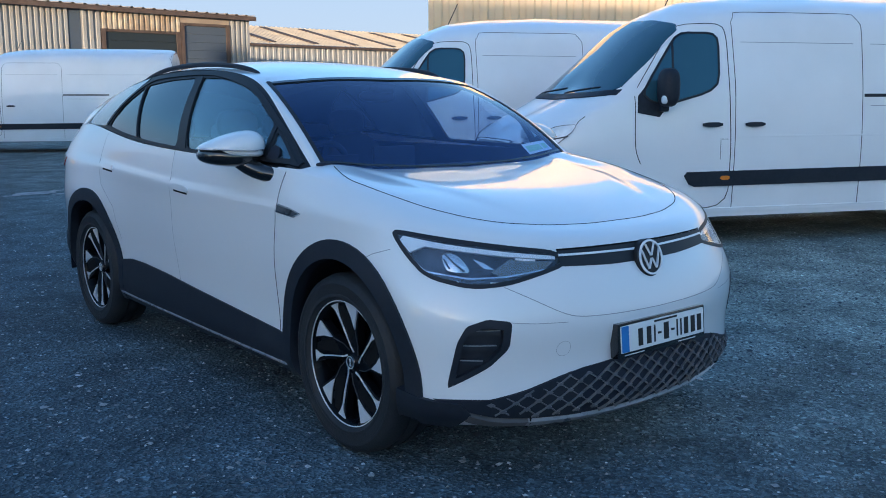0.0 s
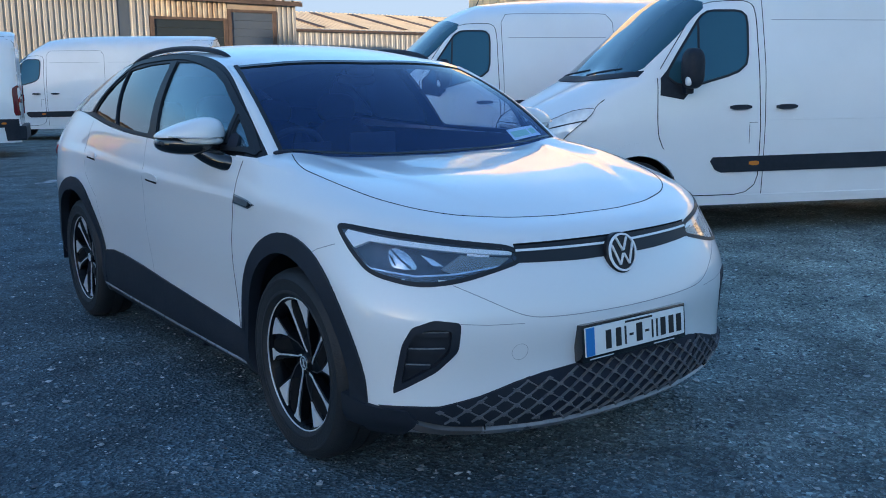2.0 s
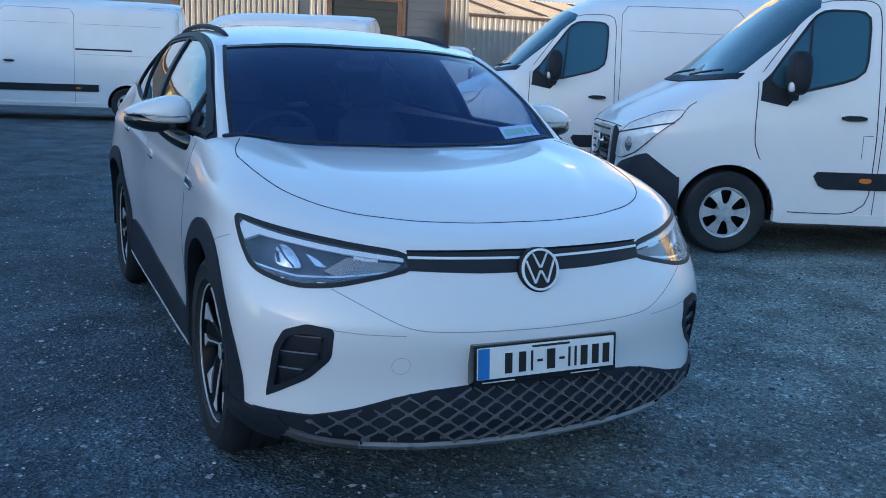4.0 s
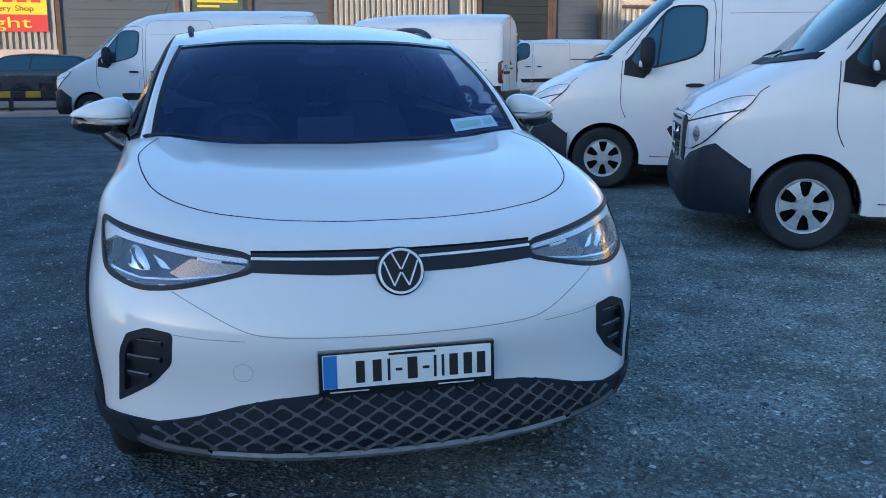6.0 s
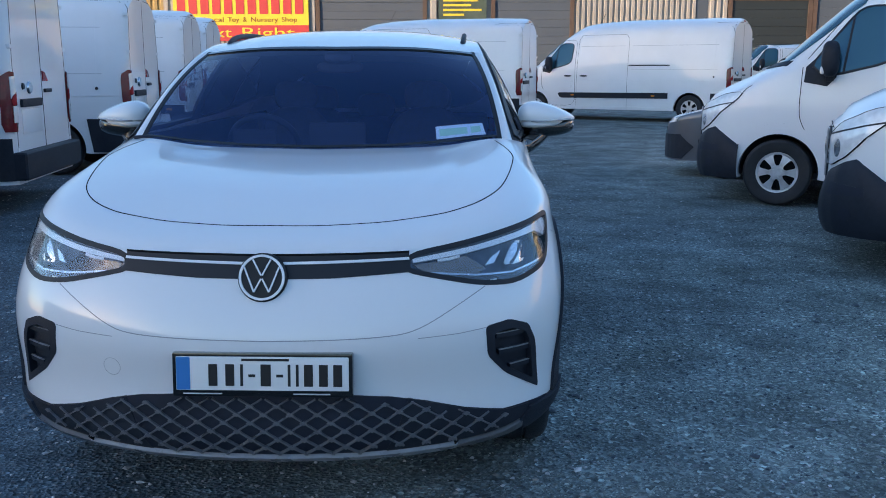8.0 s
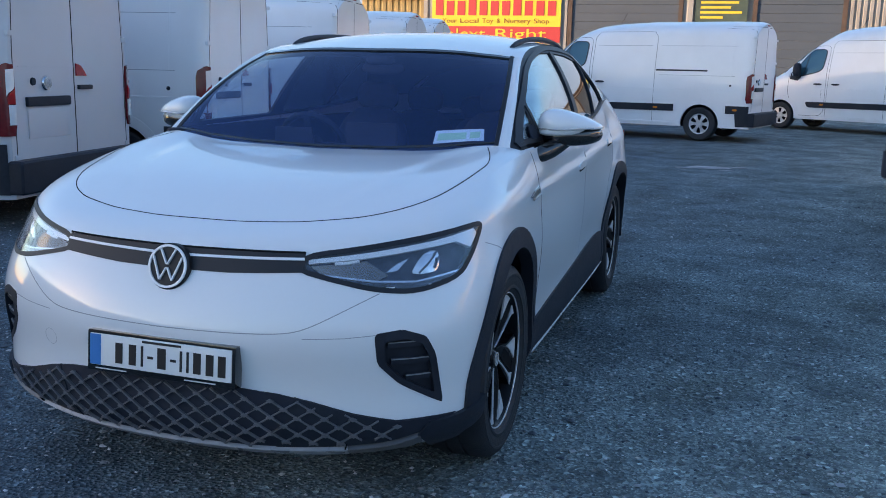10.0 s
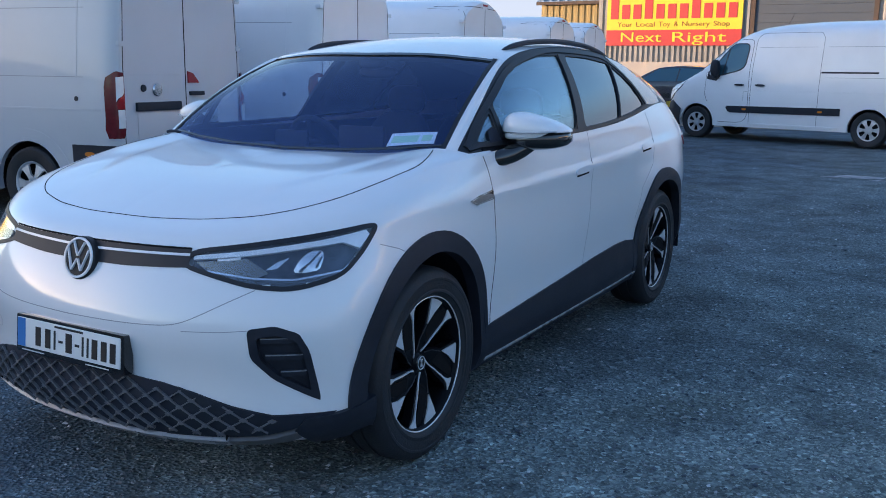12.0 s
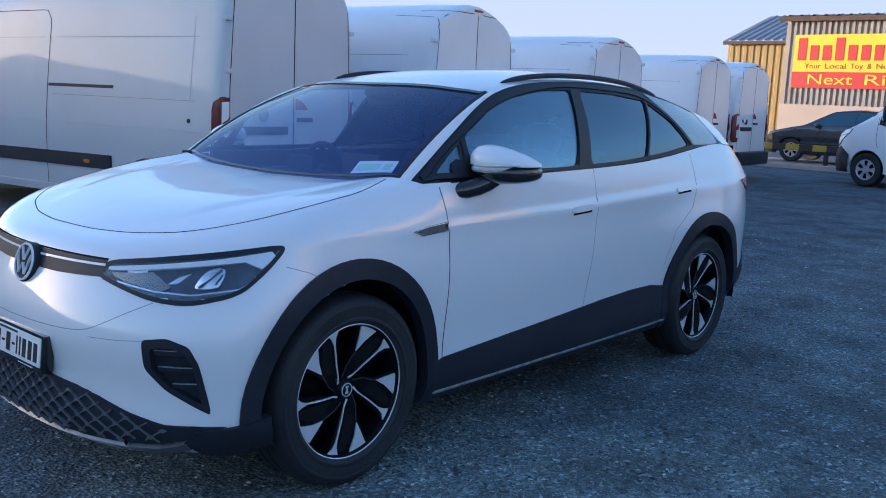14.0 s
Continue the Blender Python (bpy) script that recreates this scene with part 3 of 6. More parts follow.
def build_stain():
    """A thin dried spill of cement on the yard, with a ragged edge."""
    rng = np.random.default_rng(9)
    bm = bmesh.new()
    for cx, cy, rx, ry, n in ((1.20, 9.95, .34, .20, 40), (1.62, 10.15, .15, .07, 24), (.82, 9.75, .13, .06, 24), (1.45, 9.62, .12, .05, 20)):
        w = rng.uniform(.72, 1.12, n)
        w = (w + np.roll(w, 1) + np.roll(w, -1)) / 3
        ring = [(cx + rx * w[k] * math.cos(2 * math.pi * k / n), cy + ry * w[k] * math.sin(2 * math.pi * k / n)) for k in range(n)]
        hi = [bm.verts.new((x, y, ground_height(x, y) + .006)) for x, y in shrink(ring, .93)]
        lo = [bm.verts.new((x, y, ground_height(x, y) - .002)) for x, y in ring]
        bm.faces.new(hi)
        for k in range(n):
            bm.faces.new((lo[k], lo[(k + 1) % n], hi[(k + 1) % n], hi[k]))
    bmesh.ops.recalc_face_normals(bm, faces=bm.faces)
    return tagged(part("cement_stain", bm, STAIN), "thin pale dried cement spill on the asphalt", "stain", kind="stuff")


def shrink(ring, k):
    cx, cy = sum(p[0] for p in ring) / len(ring), sum(p[1] for p in ring) / len(ring)
    return [(cx + (x - cx) * k, cy + (y - cy) * k) for x, y in ring]


build_ground()
build_chips()
build_stain()

# ---- wheels ----


def wheel_arch(radius, x0, x1, wy, wz):
    """The dark inside of a wheel arch: half a drum, open below, closed behind."""
    bm = bmesh.new()
    rings = []
    for k in range(25):
        a = radians(-8 + 196 * k / 24)
        c, s = math.cos(a), math.sin(a)
        rings.append([bm.verts.new((x, wy + r * c, wz + r * s)) for x, r in ((x1, radius), (x1 - .02, radius + .012), (x0, radius + .012), (x0, .02))])
    for p, q in zip(rings, rings[1:]):
        for j in range(3):
            bm.faces.new((p[j], p[j + 1], q[j + 1], q[j]))
    return bm


def car_wheel(parent, x, y, z, side, phase=0.0, name="wheel"):
    """A 19 inch wheel: black rim with five twisted double spokes and machined silver facets."""
    w = new(name)
    w.parent = parent
    w.matrix_basis = Matrix.Translation((x, y, z)) @ Matrix.Diagonal((side, 1, 1, 1))
    R, r = 0.362, 0.252
    prof = [(r, -.10), (r + .03, -.112), (R - .035, -.116), (R - .010, -.100), (R, -.07), (R, -.036), (R - .007, -.034), (R - .007, -.026), (R, -.024), (R, .024), (R - .007, .026), (R - .007, .034), (R, .036), (R - .001, .07), (R - .010, .098), (R - .024, .111), (R - .036, .1165), (R - .038, .1185), (R - .046, .1185), (R - .048, .117), (r + .045, .117), (r + .030, .1145), (r + .027, .1160), (r + .018, .1155), (r + .016, .110), (r, .098)]
    tyre = part("tyre", lathe(prof, 64), RUBBER, w, "black rubber tyre with a dusty sidewall", 30)
    tyre.matrix_basis = Matrix.Identity(4)
    part("rim", lathe([(r - .012, -.09), (r - .018, .04), (r - .010, .085), (r + .004, .098), (r + .006, .092), (r + .002, .06), (r + .004, -.09)], 64), RIMBLACK, w)
    part("rim_edge", lathe([(r - .003, .0985), (r - .0005, .1005), (r + .0020, .099), (r - .001, .094), (r - .003, .0985)], 64), ALLOY, w, "machined silver rim edge")
    part("brake_disc", lathe([(0.0, .0), (.165, .0), (.165, .012), (0.0, .012)], 40), RIMBLACK, w)
    part("inner_well", lathe([(0.0, -.02), (r - .014, -.02), (r - .014, -.012), (0.0, -.012)], 40), RIMBLACK, w)

    def spoke_mesh(points, z0, z1):
        """A flat blade from (radius, degrees) corners, thick from z0 to z1, dished towards the hub."""
        bm = bmesh.new()
        lo, hi = [], []
        for rad, deg in points:
            a = radians(deg)
            dish = 0.028 * (1 - rad / r) ** 1.5
            lo.append(bm.verts.new((z0 - dish, rad * math.cos(a), rad * math.sin(a))))
            hi.append(bm.verts.new((z1 - dish, rad * math.cos(a), rad * math.sin(a))))
        bm.faces.new(hi)
        bm.faces.new(lo[::-1])
        for i in range(len(lo)):
            j = (i + 1) % len(lo)
            bm.faces.new((lo[i], lo[j], hi[j], hi[i]))
        bmesh.ops.recalc_face_normals(bm, faces=bm.faces)
        return bm

    # five sectors: a black twin blade, a silver edge that flares at the rim, a silver wedge and a thin line to its tip
    q = .245
    body = [(.030, -55), (.16 * q * 2, -32), (.5 * q, -40), (.8 * q, -43), (q, -46), (q, -30), (q, -13), (q, 3), (.8 * q, 2.5), (.6 * q, 3), (.3 * q, 20), (.030, 40)]
    slot = [(.36 * q, -19), (.62 * q, -29), (.95 * q, -33), (.95 * q, -25.5), (.76 * q, -15), (.52 * q, -2)]
    edge = [(.040, -10), (.25 * q, -26), (.5 * q, -34.4), (.78 * q, -38.4), (.90 * q, -41), (q, -46), (q, -33), (.90 * q, -35.5), (.78 * q, -36.6), (.52 * q, -32.4), (.27 * q, -23), (.045, -2)]
    wedge = [(.60 * q, -1.5), (.78 * q, -10.5), (q, -20), (q, -14), (q, -7), (q, 0), (.80 * q, -.5)]
    line = [(.20 * q, 33), (.36 * q, 15), (.58 * q, -.8), (.575 * q, -2.2), (.36 * q, 12.8), (.20 * q, 29)]
    for k in range(5):
        turn = Matrix.Rotation(radians(72 * k + 76.5 + phase), 4, "X")
        for nm, pts, z0, z1, mt, lb in (("spoke", body, .045, .080, RIMBLACK, ""), ("spoke_slot", slot, .07, .0815, SEAM, ""), ("spoke_edge", edge, .079, .0845, ALLOY, "machined silver spoke edge"),
                                        ("spoke_line", line, .079, .0835, SPOKEGREY, ""), ("spoke_facet", wedge, .079, .0855, ALLOY, "machined silver triangular facet")):
            part(nm, spoke_mesh(pts, z0, z1), mt, w, lb, smooth=False).matrix_basis = turn
    part("hub", lathe([(0.0, .068), (.028, .068), (.034, .062), (.052, .045), (.052, .02)], 32), RIMBLACK, w)
    cap = part("centre_cap", lathe([(0.0, .0745), (.024, .0745), (.028, .070), (.028, .06)], 32), GLOSSBLACK, w)
    cap.matrix_basis = Matrix.Identity(4)
    part("cap_ring", lathe([(.0225, .0745), (.0225, .0765), (.026, .0765), (.026, .0745)], 32), ALLOY, w)
    for a in (-20, 20):
        bm = boxed(.0745, -.0025, -.016, .0762, .0025, .016)
        part("cap_bar", bm, ALLOY, w).matrix_basis = Matrix.Rotation(radians(a), 4, "X")
    return w


def van_wheel(parent, x, y, z, side, cap=True):
    """A van's steel wheel with a six-spoke silver cover."""
    w = new("wheel")
    w.parent = parent
    w.matrix_basis = Matrix.Translation((x, y, z)) @ Matrix.Diagonal((side, 1, 1, 1))
    R, r = 0.345, 0.208
    part("tyre", lathe([(r, -.10), (r + .03, -.112), (R - .03, -.116), (R - .008, -.100), (R, -.07), (R, .07), (R - .008, .100), (R - .03, .116), (r + .03, .114), (r, .10)], 48), RUBBER, w, "", 30)
    part("rim", lathe([(0.0, .02), (r - .02, .03), (r - .012, .085), (r + .004, .104), (r + .008, .09), (r + .004, -.09)], 40), RIMBLACK, w)
    part("hub_ring", lathe([(r - .022, .088), (r - .008, .104), (r + .003, .106), (r + .004, .098), (r - .02, .08)], 40), STEEL, w)
    for k in range(6):
        bm = bmesh.new()
        lo, hi = [], []
        for rad, deg, h in ((.062, -29, .098), (.095, -14, .106), (r - .035, -14.5, .104), (r - .012, -20, .094), (r - .012, 20, .094), (r - .035, 14.5, .104), (.095, 14, .106), (.062, 29, .098)):
            a = radians(deg)
            hi.append(bm.verts.new((h, rad * math.cos(a), rad * math.sin(a))))
            lo.append(bm.verts.new((h - .02, rad * math.cos(a), rad * math.sin(a))))
        bm.faces.new(hi)
        bm.faces.new(lo[::-1])
        for i in range(8):
            bm.faces.new((lo[i], lo[(i + 1) % 8], hi[(i + 1) % 8], hi[i]))
        bmesh.ops.recalc_face_normals(bm, faces=bm.faces)
        part("cap_spoke", bm, STEEL, w).matrix_basis = Matrix.Rotation(radians(60 * k), 4, "X")
    part("hub", lathe([(0.0, .107), (.030, .107), (.032, .103), (.064, .103), (.070, .095), (.070, .05)], 28), STEEL, w)
    for k in range(5):
        a = radians(72 * k)
        part("bolt", lathe([(0.0, .010), (.008, .010), (.010, 0)], 8), STEEL, w).matrix_basis = Matrix.Translation((.103, .048 * math.cos(a), .048 * math.sin(a)))
    return w


# ---- the white electric car: nose towards -y, centred on x = 0, on the ground ----
car = thing("car", "white electric crossover car with black lower cladding, parked on gravel", "car")

# Lines round the body from the middle of the nose to the middle of the tail, bottom to top.
LINE_A = [(0, -2.10, .195), (.3, -2.085, .20), (.55, -2.035, .215), (.74, -1.94, .23), (.835, -1.83, .24), (.862, -1.72, .245), (.868, -1.385, .235),
          (.86, -.9, .228), (.86, 0, .228), (.86, .9, .235), (.865, 1.385, .26), (.84, 1.9, .32), (.70, 2.2, .34), (0, 2.28, .34)]
LINE_B = [(0, -2.185, .25), (.3, -2.168, .255), (.55, -2.105, .262), (.76, -2.0, .275), (.872, -1.86, .29), (.902, -1.73, .295), (.895, -1.385, .285),
          (.89, -.9, .275), (.89, 0, .28), (.888, .9, .29), (.888, 1.385, .32), (.865, 1.92, .38), (.72, 2.24, .40), (0, 2.32, .40)]
LINE_C = [(0, -2.212, .43), (.3, -2.195, .43), (.55, -2.132, .42), (.765, -2.022, .41), (.888, -1.875, .41), (.918, -1.73, .41), (.905, -1.385, .41),
          (.893, -.9, .40), (.892, 0, .42), (.89, .9, .44), (.9, 1.385, .45), (.88, 1.92, .5), (.73, 2.19, .52), (0, 2.27, .52)]
LINE_D = [(0, -2.228, .60), (.3, -2.212, .60), (.55, -2.15, .605), (.765, -2.04, .61), (.896, -1.885, .61), (.928, -1.73, .615), (.925, -1.385, .63),
          (.905, -.9, .62), (.90, 0, .62), (.90, .9, .63), (.925, 1.385, .65), (.885, 1.9, .68), (.74, 2.2, .70), (0, 2.28, .70)]
LINE_E = [(0, -2.175, .75), (.3, -2.162, .75), (.55, -2.10, .755), (.75, -1.985, .765), (.878, -1.835, .77), (.918, -1.69, .78), (.925, -1.385, .80),
          (.907, -.9, .79), (.904, 0, .79), (.904, .9, .80), (.925, 1.385, .82), (.885, 1.9, .85), (.74, 2.19, .87), (0, 2.27, .87)]
LINE_F = [(0, -2.125, .862), (.3, -2.105, .866), (.54, -2.035, .876), (.71, -1.925, .893), (.825, -1.795, .91), (.876, -1.66, .928), (.902, -1.385, .945),
          (.895, -.9, .945), (.903, 0, .95), (.89, .9, .985), (.888, 1.385, 1.0), (.86, 1.92, 1.02), (.72, 2.18, 1.03), (0, 2.26, 1.03)]
LINE_G = [(0, -2.0, .922), (.3, -1.966, .928), (.525, -1.898, .944), (.678, -1.80, .967), (.768, -1.665, .993), (.802, -1.51, 1.024), (.816, -1.3, 1.059),
          (.848, -.9, 1.10), (.865, 0, 1.135), (.83, .9, 1.175), (.79, 1.385, 1.222), (.74, 1.92, 1.228), (.64, 2.2, 1.15), (0, 2.28, 1.12)]


def body_points():
    lines = [LINE_A, LINE_B, LINE_C, LINE_D, LINE_E, LINE_F, LINE_G]
    at = sum(chord(l) for l in lines) / len(lines)
    us = np.concatenate([np.linspace(at[i], at[i + 1], max(5, int((at[i + 1] - at[i]) / (.012 if i < 6 else .028))), endpoint=False) for i in range(13)] + [[at[-1]]])
    rows = np.array([spline(l, us, at) for l in lines])
    # a soft crease under the shoulder, along the doors
    fold = rows[4] * .32 + rows[5] * .68
    y = rows[5][:, 1]
    fold[:, 0] -= .002 * np.clip((y + 1.25) / .5, 0, 1) * np.clip((1.7 - y) / .6, 0, 1)
    rows = np.insert(rows, 5, fold, axis=0)
    zs = np.array([.21, .275, .415, .62, .785, .875, .92, 1.06])
    vs = np.concatenate([np.linspace(zs[i], zs[i + 1], 9, endpoint=False) for i in range(7)] + [[zs[-1]]])
    p = np.zeros((len(us), len(vs), 3))
    for i in range(len(us)):
        p[i] = spline(rows[:, i, :], vs, zs)
    # the crease that runs from the flank trim to the tail lamp: the flank steps in above it
    y, z = p[:, :, 1], p[:, :, 2]
    d = z - np.interp(y, [-1.1, -.9, 1.09, 1.9], [.925, .938, 1.018, 1.045])
    up = np.clip(d / .016, 0, 1)
    up = up * up * (3 - 2 * up)
    p[:, :, 0] -= .009 * up * np.clip((.13 - d) / .10, 0, 1) * np.clip((y + 1.1) / .35, 0, 1) * np.clip((2.0 - y) / .5, 0, 1)
    p[0, :, 0] = p[-1, :, 0] = 0
    p[:, :, 0] = np.maximum(p[:, :, 0], 0)
    return p


BODY = body_points()
COWL = [(0, -1.105, 1.082), (.3, -1.094, 1.088), (.55, -1.066, 1.102), (.752, -1.035, 1.122), (.842, -.97, 1.098)]
WS_TOP = [(0, -.475, 1.502), (.3, -.46, 1.498), (.53, -.415, 1.486), (.632, -.378, 1.474)]
WS_BASE = [(0, -1.112, 1.076), (.3, -1.104, 1.082), (.55, -1.080, 1.098), (.68, -1.054, 1.112), (.745, -1.030, 1.121)]
ROOF_EDGE = [(.785, -1.0, 1.122), (.73, -.68, 1.322), (.672, -.37, 1.474), (.650, -.05, 1.532), (.640, .3, 1.551), (.632, .9, 1.534), (.606, 1.385, 1.478), (.565, 1.92, 1.388)]
BELT = [(.825, -.985, 1.106), (.853, -.68, 1.115), (.862, -.37, 1.124), (.866, -.05, 1.134), (.86, .3, 1.146), (.832, .9, 1.176), (.79, 1.385, 1.222), (.74, 1.92, 1.228)]
ROOF_MID = [(0, -.475, 1.502), (0, -.1, 1.573), (0, .4, 1.612), (0, 1.0, 1.603), (0, 1.5, 1.560), (0, 2.04, 1.495)]


def hood_points():
    top = BODY[:, -1, :]
    n = int(np.argmax(top[:, 1] > -.97))
    g = top[:n + 1]
    at = chord(g)
    w = spline(COWL, at / at[-1] * chord(COWL)[-1], chord(COWL))
    p = np.zeros((n + 1, 25, 3))
    for i in range(n + 1):
        ln = np.linalg.norm(w[i] - g[i])
        for j in range(25):
            s = j / 24
            p[i, j] = g[i] * (1 - s) + w[i] * s
            p[i, j, 2] += ln * (0.16 * s * (1 - s) ** 2.2 + 0.055 * s * (1 - s))
            # a shallow dome between two creases that run from the screen's corners to the nose
            d = (np.interp(p[i, j, 1], [-1.95, -1.5, -1.05], [.40, .56, .64]) - abs(p[i, j, 0])) / .07
            d = min(1.0, max(0.0, d))
            p[i, j, 2] += .007 * d * d * (3 - 2 * d) * min(1.0, s * 3.2) * min(1.0, (1 - s) * 6)
    p[0, :, 0] = 0
    return p


def screen_points():
    n, m = 17, 21
    a = spline(WS_BASE, np.linspace(0, 1, n) * chord(WS_BASE)[-1], chord(WS_BASE))
    b = spline(WS_TOP, np.linspace(0, 1, n) * chord(WS_TOP)[-1], chord(WS_TOP))
    p = np.zeros((n, m, 3))
    for i in range(n):
        for j in range(m):
            s = j / (m - 1)
            p[i, j] = a[i] * (1 - s) + b[i] * s + 4 * s * (1 - s) * np.array((.012 * (i / (n - 1)), -.018, .026))
    return p


def pillar_points():
    scr = screen_points()[-1]
    ed = spline(ROOF_EDGE, np.linspace(0, chord(ROOF_EDGE)[2], len(scr)), chord(ROOF_EDGE))
    p = np.zeros((len(scr), 4, 3))
    for j in range(4):
        s = j / 3
        p[:, j] = scr * (1 - s) + ed * s + np.array((.006, -.004, .006)) * 4 * s * (1 - s)
    return p


def roof_points():
    n, m = 40, 15
    c = chord(ROOF_EDGE)
    ed = spline(ROOF_EDGE, np.linspace(c[2], c[-1], n), c)
    mid = spline(ROOF_MID, np.linspace(0, 1, n) * chord(ROOF_MID)[-1], chord(ROOF_MID))
    p = np.zeros((n, m, 3))
    for i in range(n):
        front = max(0, 1 - i / 4)
        for j in range(m):
            w = j / (m - 1)
            e = ed[i]
            x = e[0] * w
            ease = w ** 2.6
            p[i, j] = (x, mid[i][1] + (e[1] - mid[i][1]) * w ** 2, mid[i][2] + (e[2] - mid[i][2]) * ease)
        if front == 1:
            h = spline(WS_TOP, np.linspace(0, 1, m) * chord(WS_TOP)[-1], chord(WS_TOP))
            p[i, :-1] = h[:-1]
    return p


def side_points():
    n, m = 90, 15
    c, d = chord(ROOF_EDGE), chord(BELT)
    ks = np.linspace(0, 7, n)
    up = spline(ROOF_EDGE, np.interp(ks, range(8), c), c)
    lo = spline(BELT, np.interp(ks, range(8), d), d)
    p = np.zeros((n, m, 3))
    for j in range(m):
        s = j / (m - 1)
        p[:, j] = lo * (1 - s) + up * s
        p[:, j, 0] += 0.030 * 4 * s * (1 - s) * np.clip((up[:, 2] - lo[:, 2]) / .3, 0, 1)
    return p


def tail_points():
    roof = roof_points()[-1]
    top = BODY[:, -1, :]
    k = int(np.argmin(abs(top[:, 1] - 1.92) + 5 * (top[:, 0] < .5)))
    g = top[k:][::-1]
    g = spline(g, np.linspace(0, chord(g)[-1], len(roof)), chord(g))
    p = np.zeros((len(roof), 9, 3))
    for j in range(9):
        s = j / 8
        p[:, j] = roof * (1 - s) + g * s
    return p


# outlines in (y, z) of the side windows and in space of the lamps and intakes
WIN_FRONT = [(-.705, 1.146), (-.30, 1.149), (.035, 1.155), (.125, 1.30), (.205, 1.508), (-.02, 1.503), (-.24, 1.474), (-.46, 1.400), (-.675, 1.287)]
WIN_QUARTER = [(-.895, 1.143), (-.755, 1.146), (-.725, 1.254), (-.80, 1.208)]
WIN_REAR = [(.165, 1.160), (.45, 1.170), (.725, 1.186), (.930, 1.478), (.60, 1.503), (.290, 1.509)]
WIN_THIRD = [(.752, 1.190), (1.02, 1.212), (1.275, 1.242), (1.155, 1.365), (.950, 1.470)]
HEADLAMP = [(.425, -2.09, .855), (.60, -2.0, .880), (.76, -1.86, .908), (.868, -1.71, .932), (.878, -1.695, .915), (.866, -1.755, .845), (.83, -1.82, .775), (.72, -1.93, .740), (.62, -2.02, .748), (.50, -2.10, .780), (.42, -2.12, .800)]
INTAKE = [(.658, -2.09, .630), (.735, -2.05, .642), (.80, -2.02, .618), (.825, -2.0, .56), (.848, -1.985, .390), (.818, -2.0, .408), (.728, -2.06, .468), (.668, -2.09, .535)]
LAMP_WAY = (-.55, .83, 0)
INTAKE_WAY = (-.35, .94, 0)


def body_keep(c):
    """Which faces of the painted shell stay: none in the wheel arches or behind the lamps."""
    x, y, z = c
    for wy in (-1.3855, 1.3855):
        if x > .5 and math.hypot(y - wy, z - .36) < .435:
            return False
    if y < -1.55:
        e = Skin.basis(None, LAMP_WAY)[1]
        if inside(LAMP2, x * e.x + y * e.y, z):
            return False
        e = Skin.basis(None, INTAKE_WAY)[1]
        if inside(INTAKE2, x * e.x + y * e.y, z):
            return False
    return True


_e = Skin.basis(None, LAMP_WAY)[1]
_mid = sum((Vector(p) for p in HEADLAMP), Vector()) / len(HEADLAMP)


def inset(pts, d):
    """An outline drawn in by d, in the upright plane across the lamp."""
    flat = [Vector((Vector(p).dot(_e), p[2])) for p in pts]
    area = sum(a.x * b.y - b.x * a.y for a, b in zip(flat, flat[1:] + flat[:1]))
    out = []
    for i, p in enumerate(pts):
        t = (flat[(i + 1) % len(flat)] - flat[i - 1]).normalized()
        n = Vector((-t.y, t.x)) * (d if area > 0 else -d)
        out.append(Vector(p) + _e * n.x + Vector((0, 0, n.y)))
    return out


def shrunk(pts, k):
    """An outline drawn in towards its middle."""
    c = sum((Vector(p) for p in pts), Vector()) / len(pts)
    return [c.lerp(Vector(p), k) for p in pts]


INTAKE2 = [(_q.x * Skin.basis(None, INTAKE_WAY)[1].x + _q.y * Skin.basis(None, INTAKE_WAY)[1].y, _q.z) for _q in shrunk(rounded(INTAKE, 2, .11), .88)]
LAMP2 = [(_q.x * _e.x + _q.y * _e.y, _q.z) for _q in inset(rounded(HEADLAMP, 2, .2), .009)]


whole = []
for pts in (BODY, hood_points(), screen_points(), pillar_points(), roof_points(), side_points(), tail_points()):
    tmp_me = bpy.data.meshes.new("tmp")
    tmp_bm = grid_mesh(pts)
    tmp_bm.to_mesh(tmp_me)
    tmp_bm.free()
    whole.append(tmp_me)
SKIN = Skin(whole)
for tmp_me in whole:
    bpy.data.meshes.remove(tmp_me)

X, Y = (-1, 0, 0), (0, 1, 0)     # ways from the flank and from the front


shell = grid_mesh(BODY, body_keep)
part("body_shell", shell, WHITE, car, "white painted body panels", 60)
part("bonnet", grid_mesh(hood_points()), WHITE, car, "white painted bonnet", 60)
post = pillar_points()
pair("windscreen_pillar", grid_mesh(np.concatenate([post[:1] + np.array((.006, -.020, -.014)), post]), mirror=False), WHITE, car)
part("roof", grid_mesh(roof_points()), WHITE, car, "white roof panel", 60)
frame_low = [(.83, -.978, 1.113), (.86, -.905, 1.122), (.86, -.37, 1.126), (.86, 0, 1.138), (.85, .5, 1.154), (.83, .9, 1.178), (.79, 1.385, 1.226), (.75, 1.90, 1.234)]
frame_up = [(.58, 1.915, 1.388), (.6, 1.385, 1.464), (.63, .9, 1.528), (.64, .3, 1.546), (.65, -.05, 1.527), (.68, -.36, 1.468), (.74, -.67, 1.318), (.79, -.905, 1.168), (.80, -.955, 1.138)]
panes = [[(.8, q.x, q.y) for q in rounded([(*p, 0) for p in w], 1, .07)] for w in (WIN_FRONT, WIN_QUARTER, WIN_REAR, WIN_THIRD)]
foot = side_points()[:7]
toe = foot[:1] + np.array((.004, -.018, -.012))
tip = np.concatenate([toe, foot]) - np.array((.0015, 0, .001))
